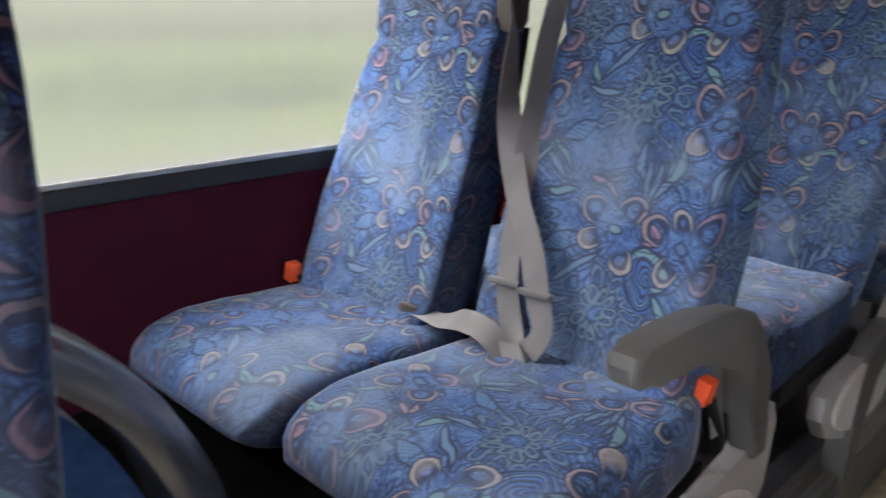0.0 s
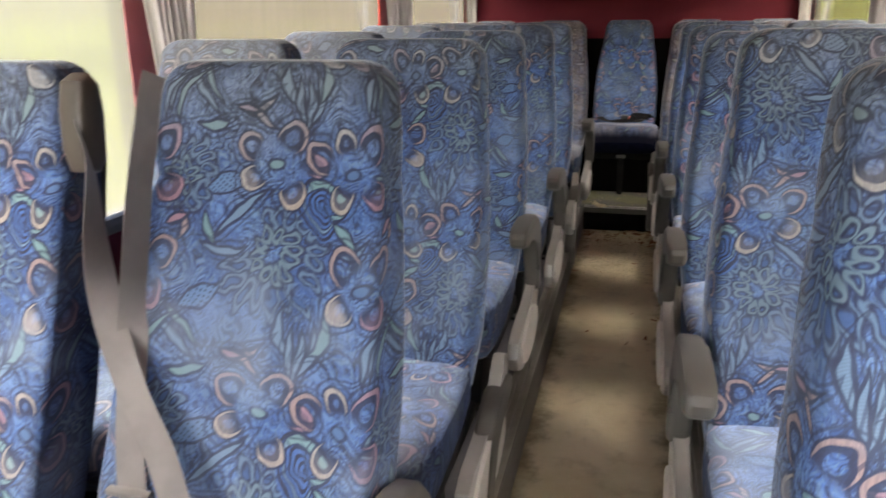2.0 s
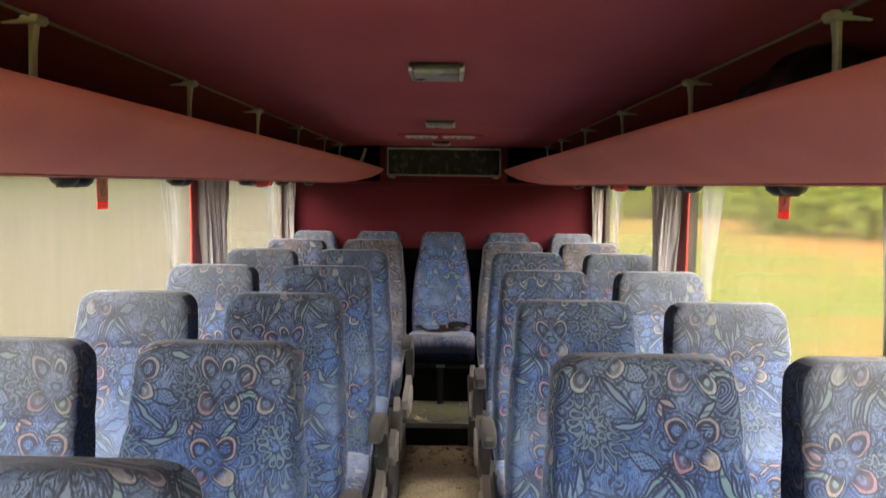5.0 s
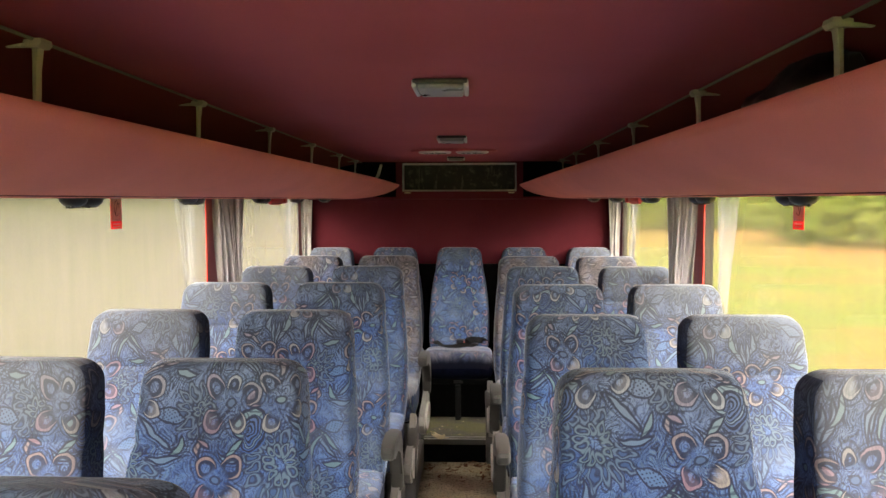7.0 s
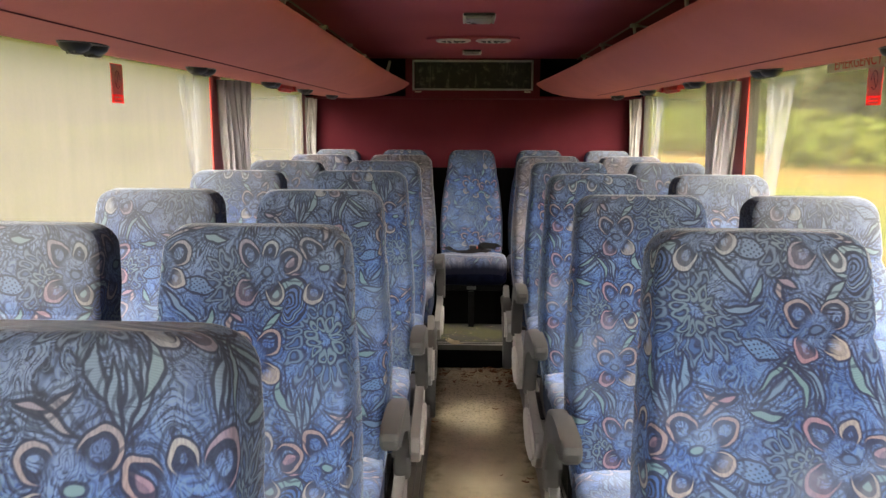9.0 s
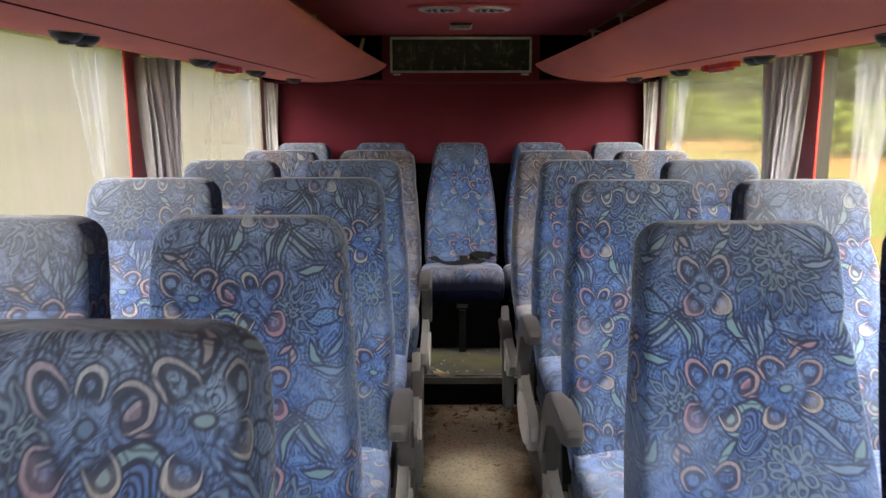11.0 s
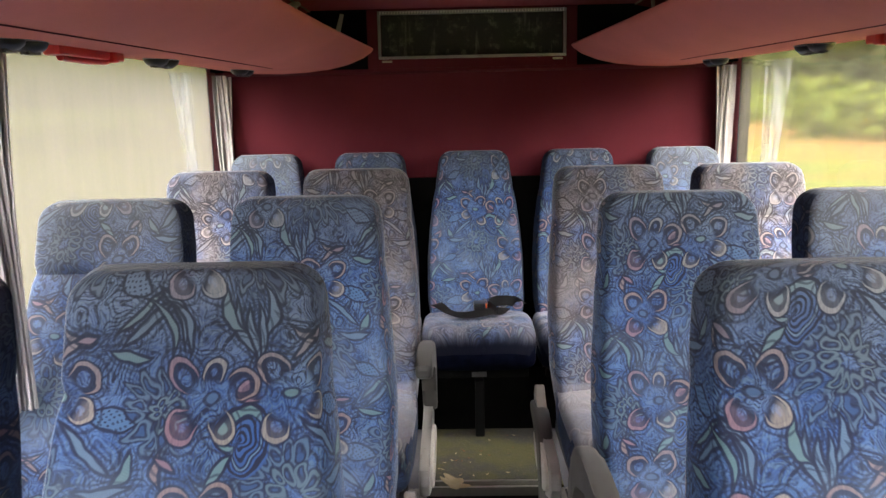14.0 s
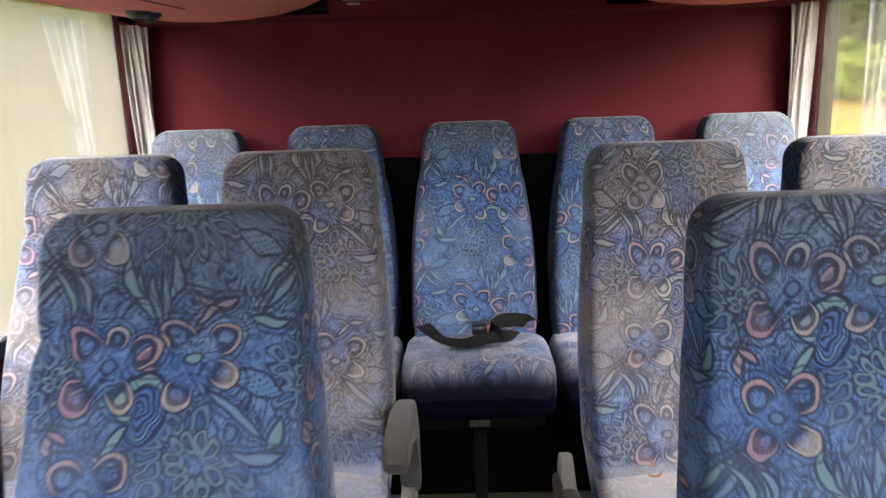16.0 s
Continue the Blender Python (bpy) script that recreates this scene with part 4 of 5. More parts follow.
CUSHION_FRONT = [  # the front row's, thinner towards its nose
    (-0.215, 0.552, 0.45, 0.206), (-0.26, 0.562, 0.43, 0.222), (-0.36, 0.568, 0.42, 0.232), (-0.48, 0.578, 0.420, 0.234), (-0.58, 0.576, 0.430, 0.233),
    (-0.640, 0.561, 0.445, 0.229), (-0.670, 0.542, 0.458, 0.222), (-0.690, 0.520, 0.470, 0.210), (-0.700, 0.498, 0.480, 0.190)]
CUSHION = [  # y, top, bottom, half width
    (-0.215, 0.552, 0.45, 0.200), (-0.26, 0.562, 0.43, 0.214), (-0.36, 0.568, 0.42, 0.220), (-0.48, 0.578, 0.41, 0.222), (-0.58, 0.576, 0.400, 0.220),
    (-0.640, 0.560, 0.395, 0.215), (-0.670, 0.535, 0.395, 0.208), (-0.690, 0.500, 0.405, 0.196), (-0.698, 0.465, 0.425, 0.176)]
RING = 40


def loop(n=RING, e=0.33):
    """Points of a rounded rectangle of half size 1, from the back round."""
    out = []
    for k in range(n):
        a = math.pi / 2 + 2 * math.pi * k / n
        c, s = math.cos(a), math.sin(a)
        out.append((math.copysign(abs(c) ** e, c), math.copysign(abs(s) ** e, s)))
    return out


def backrest_bm(cx, table=BACK, top=1.247, lean=0.0, seed=0, motif=None):
    rings, vs = [], []
    unit = [(ux * (1 - 0.115 * (0.5 - 0.5 * uy) ** 1.5), uy) for ux, uy in loop(RING, 0.36)]
    heights = [table[0][0] + k * (top - 0.05 - table[0][0]) / 30 for k in range(31)]
    for z in heights + [None] * 7:
        if z is None:
            a = (len(rings) - 30) / 7 * math.pi / 2
            z = top - 0.05 + 0.05 * math.sin(a)
            yf, hw, th = lerp_table(table, z)
            hw, yc, th = hw - 0.052 * (1 - math.cos(a)), yf + th / 2, th * (0.45 + 0.55 * math.cos(a))
        else:
            yf, hw, th = lerp_table(table, z)
            yc = yf + th / 2
        g = math.exp(-((z - 1.075) / 0.010) ** 2)
        hw -= 0.004 * math.exp(-((z - 1.075) / 0.03) ** 2)
        ring = []
        for ux, uy in unit:
            y = yc + uy * th / 2
            if uy < -0.2:
                c = 0.014 + 0.026 * max(0.0, min(1.0, (1.10 - z) / 0.25))
                y += c * ((1 - abs(ux) ** 2.6) - 1.0) * min(1.0, th / 0.08) + 0.014 * g
                y -= 0.006 * noise.noise(Vector((ux * 2.1 + seed * 5.3, z * 9, seed)))
            ring.append((cx + ux * hw, y + lean * (z - 0.5), z))
        rings.append(ring)
        vs.append(z)
    arc = [0.0]
    mid = rings[14]
    for k in range(RING):
        arc.append(arc[-1] + (Vector(mid[(k + 1) % RING]) - Vector(mid[k])).length)
    # cloth length up the front of the back, and the motif's place on it
    up = [0.0]
    for k in range(1, len(rings)):
        up.append(up[-1] + (Vector(rings[k][RING // 2]) - Vector(rings[k - 1][RING // 2])).length)
    rng = random.Random(seed * 3.7 + cx)
    mx, mz, flip = motif or (rng.uniform(-0.15, 0.15), rng.uniform(0.7, 1.1), rng.choice((-1, 1)))
    v0 = lerp_table([(z, u) for z, u in zip(vs, up)], mz)[0]
    return skin(rings, uvs=lambda i, j: ((arc[j] - arc[RING // 2] - mx) * flip, up[i] - v0))


def cushion_bm(cx, table=CUSHION, seed=0, wide=1.0):
    rings, vs = [], []
    unit = loop(RING, 0.38)
    n = 34
    y0, y1 = table[0][0], table[-1][0]
    for k in range(n + 1):
        y = y0 + (y1 - y0) * k / n
        zt, zb, hw = lerp_table([(-a, *r) for a, *r in table], -y)
        zc, th = (zt + zb) / 2, zt - zb
        ring = []
        for ux, uz in unit:
            z = zc - uz * th / 2
            if uz < -0.2:
                z -= 0.014 * (1 - ux * ux) * math.sin(math.pi * min(1, k / n * 1.1))
                z += 0.007 * noise.noise(Vector((ux * 1.9 + seed * 3.1, y * 8, seed)))
            ring.append((cx + ux * hw * wide, y, z))
        rings.append(ring)
        vs.append(seed * 0.37 - y)
    arc = [0.0]
    for k in range(RING):
        arc.append(arc[-1] + (Vector(rings[14][(k + 1) % RING]) - Vector(rings[14][k])).length)
    return skin(rings, uvs=lambda i, j: (arc[j] + cx + seed * 0.113, vs[i]))


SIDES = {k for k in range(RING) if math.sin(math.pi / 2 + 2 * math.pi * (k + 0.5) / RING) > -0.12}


def shade_sides(ob, bare=0):
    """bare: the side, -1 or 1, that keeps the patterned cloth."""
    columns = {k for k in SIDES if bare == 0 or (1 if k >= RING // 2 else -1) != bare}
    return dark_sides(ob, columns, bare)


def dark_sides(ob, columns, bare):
    """Shade painted round the sides and rear of a back, with the darker copy of its cloth."""
    ob.data.materials.append(SHADED_CLOTH)
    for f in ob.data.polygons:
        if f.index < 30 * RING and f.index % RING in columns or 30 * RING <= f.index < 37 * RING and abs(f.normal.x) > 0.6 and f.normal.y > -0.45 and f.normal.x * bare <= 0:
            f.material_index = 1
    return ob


ARM = [(-0.425, 0.652), (-0.455, 0.655), (-0.474, 0.667), (-0.480, 0.690), (-0.472, 0.705), (-0.440, 0.710), (-0.36, 0.711), (-0.28, 0.707), (-0.20, 0.695), (-0.150, 0.676), (-0.112, 0.636), (-0.088, 0.560), (-0.070, 0.450), (-0.074, 0.414), (-0.110, 0.412), (-0.122, 0.430), (-0.132, 0.490), (-0.150, 0.560), (-0.190, 0.612), (-0.25, 0.636), (-0.32, 0.647), (-0.380, 0.651)]
SIDE = [(-0.005, 0.440), (-0.020, 0.478), (-0.050, 0.490), (-0.085, 0.470), (-0.13, 0.420), (-0.25, 0.395), (-0.42, 0.392), (-0.480, 0.370), (-0.495, 0.325), (-0.46, 0.275), (-0.36, 0.235), (-0.22, 0.225), (-0.10, 0.260), (-0.035, 0.330)]


def tilted(bm, at, deg):
    bmesh.ops.rotate(bm, cent=at, matrix=Matrix.Rotation(radians(deg), 3, "Y"), verts=bm.verts)
    return bm


def double_seat(s, arm_down=False, belts=False, soiled=False, motifs=(None, None), seed=0):
    """Two-seat unit; s: +1 with its aisle side at +x. Origin under the top edge of the backs, at the aisle seat's middle, world heights."""
    fab = FABRIC_SOILED_SHADED if soiled else FABRIC
    state = "armrest folded down" if arm_down else "armrest level"
    seat = empty("double_seat", (0, 0, 0), f"{'soiled ' if soiled else ''}blue floral moquette double coach seat, {state}" + (", grey belts hanging" if belts else ""), "coach seat", "coach seat rows")
    wx = -s * 0.475
    for i, cx in enumerate((0.0, wx)):
        back = shade_sides(part("backrest", backrest_bm(cx, seed=seed * 2 + i, motif=motifs[i]), FABRIC_GREY_TOP if i and not soiled and not belts else fab, seat), 0 if i else s)
        pad = part("cushion", cushion_bm(cx + (0.020 if i == 0 else 0.012) * belts, CUSHION_FRONT if belts else CUSHION, seed=seed * 2 + i + 5, wide=1.05 if belts and i else 1.0), FABRIC_NOSE if belts else fab if soiled else FABRIC_TOPLIT, seat)
        # shade on the cushion's sides and lower front, painted with the darker cloth
        pad.data.materials.append(SHADED_CLOTH)
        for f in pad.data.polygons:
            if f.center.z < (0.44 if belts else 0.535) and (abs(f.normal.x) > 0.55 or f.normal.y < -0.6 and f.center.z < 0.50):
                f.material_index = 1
        if belts and i:
            back.location, pad.location = (-0.012, -0.050, 0), (-0.012, -0.020, 0)
        shell = prism([(-0.20, 0.44), (-0.115, 0.62), (-0.055, 0.80), (0.012, 0.98), (0.042, 1.09), (0.052, 1.09), (0.024, 0.98), (-0.040, 0.80), (-0.095, 0.62), (-0.17, 0.43)], "x", cx - 0.14, cx + 0.14, 0.004)
        part("back_shell", shell, BLACK_PLASTIC, seat, "black plastic rear shell")
    lo, hi = sorted((wx - s * 0.20, s * 0.20))
    part("seat_frame", box(lo, hi, -0.56, -0.14, 0.355, 0.402, 0.008), BLACK_STEEL, seat)
    for lx in (s * 0.12, wx + s * 0.02):
        leg = bmesh.new()
        prism([(-0.46, STEP_Z), (-0.20, STEP_Z), (-0.27, 0.356), (-0.40, 0.356)], "x", lx - 0.02, lx + 0.02, 0.003, bm=leg)
        box(lx - 0.05, lx + 0.05, -0.50, -0.16, STEP_Z, STEP_Z + 0.012, 0.003, 1, bm=leg)
        part("leg", leg, BLACK_STEEL, seat)
    ax = s * 0.248
    side = part("side_panel", prism(SIDE, "x", *sorted((ax - s * 0.022, ax + s * 0.010)), 0.006), PANEL_GREY, seat, "grey plastic side panel")
    boss = prism([(-0.245 + 0.16 * math.cos(a) * (1.0 if math.cos(a) > 0 else 1.25), 0.318 + 0.070 * math.sin(a)) for a in [2 * math.pi * k / 24 for k in range(24)]], "x", *sorted((ax + s * 0.008, ax + s * 0.020)), 0.005)
    part("moulding", boss, GREY_LIGHT, side, "pale grey raised moulding")
    outline = ARM
    if arm_down:
        ca, sa = math.cos(radians(78)), math.sin(radians(78))
        outline = [(-0.046 + (y + 0.046) * ca - (z - 0.455) * sa, 0.455 + (y + 0.046) * sa + (z - 0.455) * ca) for y, z in ARM]
    part("armrest", prism(outline, "x", *sorted((ax - s * 0.025, ax + s * 0.025)), 0.014, 4), GREY_DARK, seat, "dark grey foam armrest")
    bx = s * (0.216 if belts else 0.165)
    bk = part("buckle_stalk", tube([(bx - s * 0.011, -0.12, 0.41), (bx - s * 0.004, -0.15, 0.47), (bx, -0.186, 0.532)], 0.017, 8, 8, flat=0.6), BLACK_PLASTIC, seat)
    part("buckle_button", tilted(box(bx - 0.012, bx + 0.012, -0.214, -0.186, 0.530, 0.574, 0.004), (bx, -0.2, 0.53), s * 14), ORANGE, bk, "orange buckle release button")
    if belts:
        part("belt", ribbon([(bx + 0.006, -0.150, 0.455), (bx + 0.008, -0.168, 0.520), (bx + 0.010, -0.178, 0.570), (bx + 0.014, -0.160, 0.596), (bx + 0.018, -0.136, 0.580), (bx + 0.016, -0.120, 0.520)], [(0.3, 1, 0)] * 6, 0.014, n=30), BELT, seat, "short grey webbing loop beside the buckle")
    bk = part("buckle_stalk", tube([(wx - s * 0.20, -0.24, 0.46), (wx - s * 0.215, -0.30, 0.545), (wx - s * 0.218, -0.33, 0.575)], 0.017, 8, 8, flat=0.6), BLACK_PLASTIC, seat)
    part("buckle_button", tilted(box(wx - s * 0.218 - 0.013, wx - s * 0.218 + 0.013, -0.352, -0.322, 0.562, 0.606, 0.004), (wx - s * 0.218, -0.33, 0.57), s * 16), ORANGE, bk, "orange buckle release button")
    if belts:
        part("belt_guide", prism([(-0.078, 1.085), (-0.052, 1.080), (-0.034, 1.100), (-0.026, 1.170), (-0.030, 1.215), (-0.048, 1.232), (-0.072, 1.222), (-0.084, 1.180), (-0.088, 1.120)], "x", -0.310, -0.264, 0.012, 4), GUIDE_BROWN, seat, "dark brown shoulder belt guide")
        flat = (1, 0.1, 0)
        part("belt", ribbon([(-0.285, -0.072, 1.160), (-0.264, -0.082, 1.105), (-0.245, -0.116, 0.994), (-0.210, -0.156, 0.896), (-0.152, -0.199, 0.795), (-0.092, -0.235, 0.719), (-0.056, -0.262, 0.655), (-0.030, -0.282, 0.600), (-0.052, -0.312, 0.562), (-0.100, -0.330, 0.562)], [(-0.6, 0.8, 0), (-0.45, 0.9, 0), (0.1, 1.0, 0), (0.8, 0.6, 0), flat, flat, flat, (1, 0.1, 0.3), (0.5, 0.7, 0.6), (0.2, 0.8, 0.6)], 0.0225, n=80), BELT, seat, "grey belt webbing")
        part("belt", ribbon([(-0.196, 0.010, 1.225), (-0.184, -0.045, 1.150), (-0.181, -0.090, 1.053), (-0.177, -0.128, 0.937), (-0.167, -0.178, 0.803), (-0.156, -0.216, 0.709), (-0.139, -0.244, 0.646), (-0.106, -0.272, 0.590), (-0.078, -0.296, 0.562)], [(0.4, 0.9, 0), (0.3, 0.95, 0), (0.3, 0.95, 0), (0.5, 0.85, 0), (1, 0.2, 0), flat, flat, flat, (1, 0, 0.2)], 0.0220, n=70), BELT, seat, "grey belt webbing")
        part("belt", ribbon([(-0.080, -0.320, 0.560), (-0.125, -0.318, 0.590), (-0.180, -0.316, 0.594), (-0.225, -0.316, 0.582), (-0.262, -0.312, 0.578), (-0.315, -0.300, 0.574)], [(0.3, 1, 0.0), (0.2, 0.8, 0.6), (0.1, 0.7, 0.7), (0.1, 0.9, 0.4), (0.1, 1, 0.1), (0.1, 1, 0)], 0.0220, n=60), BELT, seat, "grey belt webbing twisted across the cushion")
        part("buckle", box(-0.350, -0.298, -0.322, -0.282, 0.567, 0.590, 0.006), GUIDE_BROWN, seat, "dark brown belt buckle on the cushion")
        for x, y in ((-0.058, -0.264), (-0.141, -0.247)):
            part("belt_tongue", box(x - 0.036, x + 0.036, y - 0.010, y + 0.005, 0.652, 0.663, 0.004), BELT_TONGUE, seat, "steel and plastic belt tongue")
    return seat


ROW_L = (5.58, 4.79, 3.99, 3.25, 2.50, 1.77)
DROP_L = (-0.004, 0, 0, -0.010, -0.014, -0.024)
SHIFT_L = (0.024, 0.002, -0.004, -0.020, -0.006, 0.0)
DROP_R = (-0.006, 0, -0.007, -0.015, 0.008, -0.004)
SHIFT_R = (-0.026, -0.014, -0.018, -0.018, -0.020, -0.015)
ROW_R = (5.55, 4.76, 3.98, 3.20, 2.32, 1.53)
DOWN_L = (2, 5)
DOWN_R = (1,)
MOTIF = {(1, 6): ((0.032, 0.763, 1), (0.058, 0.736, 1)), (1, 4): ((-0.105, 1.097, 1), None), (1, 3): ((0.166, 1.076, -1), None), (1, 2): ((0.044, 1.052, -1), None), (1, 1): ((0.092, 1.121, -1), None), (1, 5): ((0.167, 1.169, -1), None), (-1, 2): ((0.044, 1.137, -1), None), (-1, 3): ((0.004, 0.908, -1), None), (-1, 4): ((0.061, 0.962, -1), None), (-1, 5): ((-0.134, 0.909, -1), None), (-1, 6): ((-0.209, 1.191, 1), None)}
for s, rows, drops, shifts, down in ((1, ROW_L, DROP_L, SHIFT_L, DOWN_L), (-1, ROW_R, DROP_R, SHIFT_R, DOWN_R)):
    for k, (y, dz, dx) in enumerate(zip(rows, drops, shifts), 1):
        unit = double_seat(s, k in down, s > 0 and k == 6, k == 1, MOTIF.get((s, k), (None, None)), k + (10 if s < 0 else 0))
        unit.matrix_basis = pose((-0.455 if s > 0 else 0.470) + dx, y, dz, 0, 0, random.Random(k * 7 + s).uniform(-0.6, 0.6))

# rear bench: five narrower seats, the middle one with a loose belt
BENCH_BACK = [(0.500, -0.235, 0.205, 0.110), (0.600, -0.205, 0.219, 0.110), (0.760, -0.150, 0.219, 0.105), (0.900, -0.105, 0.208, 0.100), (1.040, -0.062, 0.188, 0.090), (1.150, -0.035, 0.168, 0.085), (1.250, -0.018, 0.154, 0.080)]
BENCH_SEAT = [(-0.17, 0.560, 0.45, 0.205), (-0.24, 0.575, 0.42, 0.220), (-0.36, 0.590, 0.41, 0.222), (-0.46, 0.592, 0.405, 0.222), (-0.505, 0.580, 0.405, 0.220), (-0.530, 0.555, 0.408, 0.216), (-0.545, 0.515, 0.420, 0.208), (-0.548, 0.480, 0.440, 0.190)]
BENCH_Y = 6.385
bench_label = "narrow blue floral moquette rear bench seat against the rear wall"
for i, cx in enumerate((-0.935, -0.468, 0.0, 0.468, 0.935)):
    seat = empty("bench_seat", (cx, BENCH_Y, 0), bench_label if i != 2 else "narrow blue floral moquette rear bench seat, loose black belt on it", "coach seat", "rear bench seats")
    shade_sides(part("backrest", backrest_bm(0.0, BENCH_BACK, 1.245, seed=20 + i, motif=(0.003, 0.99, 1) if i == 2 else None), FABRIC_GREY_TOP if i in (0, 4) else FABRIC, seat))
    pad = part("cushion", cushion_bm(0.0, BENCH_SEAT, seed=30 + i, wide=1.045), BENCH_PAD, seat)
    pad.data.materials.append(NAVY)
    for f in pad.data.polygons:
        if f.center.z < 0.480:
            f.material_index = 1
    part("seat_frame", box(-0.20, 0.20, -0.50, -0.05, 0.365, 0.402, 0.006), BENCH_BLACK, seat)
    part("leg", prism([(-0.56, STEP_Z), (-0.51, STEP_Z), (-0.50, 0.366), (-0.54, 0.366)], "x", -0.018, 0.018, 0.003), BENCH_BLACK, seat)
    if i == 2:
        part("frame_label", box(-0.03, 0.03, -0.506, -0.501, 0.373, 0.393), GREY_DARK, seat, "small pale label on the frame")
        part("belt", ribbon([(-0.20, -0.16, 0.578), (-0.17, -0.24, 0.606), (-0.12, -0.34, 0.600), (-0.05, -0.40, 0.602), (0.03, -0.37, 0.604), (0.10, -0.33, 0.604)], [(1, 0.4, 0), (1, 0.5, 0.2), (0.5, 0.9, 0), (0.1, 1, 0.3), (0.0, 1, 0.4), (0.1, 1, 0.2)], 0.023, n=50), BELT_DARK, seat, "loose black belt webbing")
        part("belt", ribbon([(0.20, -0.15, 0.575), (0.175, -0.22, 0.606), (0.13, -0.23, 0.616), (0.08, -0.25, 0.618), (0.045, -0.30, 0.612), (0.08, -0.36, 0.602), (0.12, -0.30, 0.602)], [(1, 0.3, 0), (1, 0, 0.3), (0.2, 0.6, 0.7), (0.3, 0.3, 0.8), (0.2, 0.5, 0.8), (0, 1, 0.3), (0, 1, 0)], 0.023, n=60), BELT_DARK, seat, "loose black belt webbing")
        bk = part("buckle", box(-0.015, 0.035, -0.33, -0.27, 0.600, 0.630, 0.006), BLACK_PLASTIC, seat, "black belt buckle")
        part("buckle_button", box(0.030, 0.040, -0.322, -0.302, 0.606, 0.624, 0.002), ORANGE, bk, "orange buckle release button")

# front unit, seen only from behind: upright back, and a glossy black shield over the window seat's side
front = empty("double_seat", (-0.475, 0.573, 0), "blue floral moquette double seat with a glossy black side shield", "coach seat", "coach seat rows")
part("backrest", backrest_bm(0.0, [(z, -0.03 - 0.25 * (z - 0.95) ** 2, hw, th + 0.02) for z, yf, hw, th in BACK], lean=0.10, seed=50), FABRIC, front)
band = [(0.02, 0.835), (0.10, 0.800), (0.220, 0.735), (0.330, 0.630), (0.395, 0.510), (0.430, 0.400), (0.440, 0.27)]
outer = smooth_line([(y, z, 0) for y, z in band], 24)
inner = smooth_line([(y - 0.055 - 0.03 * k / 6, z - 0.055 + 0.030 * k / 6, 0) for k, (y, z) in enumerate(band)], 24)
rings = []
for k, v in enumerate(outer):
    d = (outer[min(k + 1, 23)] - outer[max(k - 1, 0)]).normalized()
    nrm = Vector((-d.y, d.x, 0)) if d.x < 0 else Vector((d.y * -1, d.x, 0))
    thick = 0.055 + 0.015 * k / 23
    ring = []
    for q in range(13):
        u = -1 + q / 6
        lift = 0.004 * (1 - u * u) - 0.022 * (max(0.0, abs(u) - 0.8) / 0.2) ** 2
        ring.append((-0.270 + 0.080 * u, v.x + nrm.x * lift, v.y + nrm.y * lift))
    for u in (0.94, -0.94):
        ring.append((-0.270 + 0.080 * u, v.x - nrm.x * thick, v.y - nrm.y * thick))
    rings.append(ring)
part("side_shield", skin(rings), BLACK_GLOSS, front, "glossy black curved plastic side shield", 70)
part("shield_panel", prism([(v.x - 0.006, v.y - 0.006) for v in inner] + [(0.10, 0.28), (-0.10, 0.30), (-0.10, 0.72)], "x", -0.335, -0.235, 0.010), PLAIN_BLUE, front, "blue moquette panel inside the shield")
part("cushion", cushion_bm(0.0, seed=51), FABRIC, front)
part("seat_frame", box(-0.66, 0.20, -0.56, -0.04, 0.355, 0.402, 0.008), BLACK_STEEL, front)
part("leg", box(-0.02, 0.02, -0.45, -0.25, STEP_Z, 0.356), BLACK_STEEL, front)

# added black boxes, in place of the shade around the front row's foot
structure("wall_foot_shade", box(-1.168, -1.085, 0.50, 2.40, STEP_Z, 0.392, 0.01), BLACK_MATT, "black box added as shade along the foot of the side wall", "trunking")
structure("front_row_shade", box(-1.084, -0.300, 1.10, 1.28, STEP_Z, 0.392, 0.01), BLACK_MATT, "black box added as shade under the front seat row", "plinth")

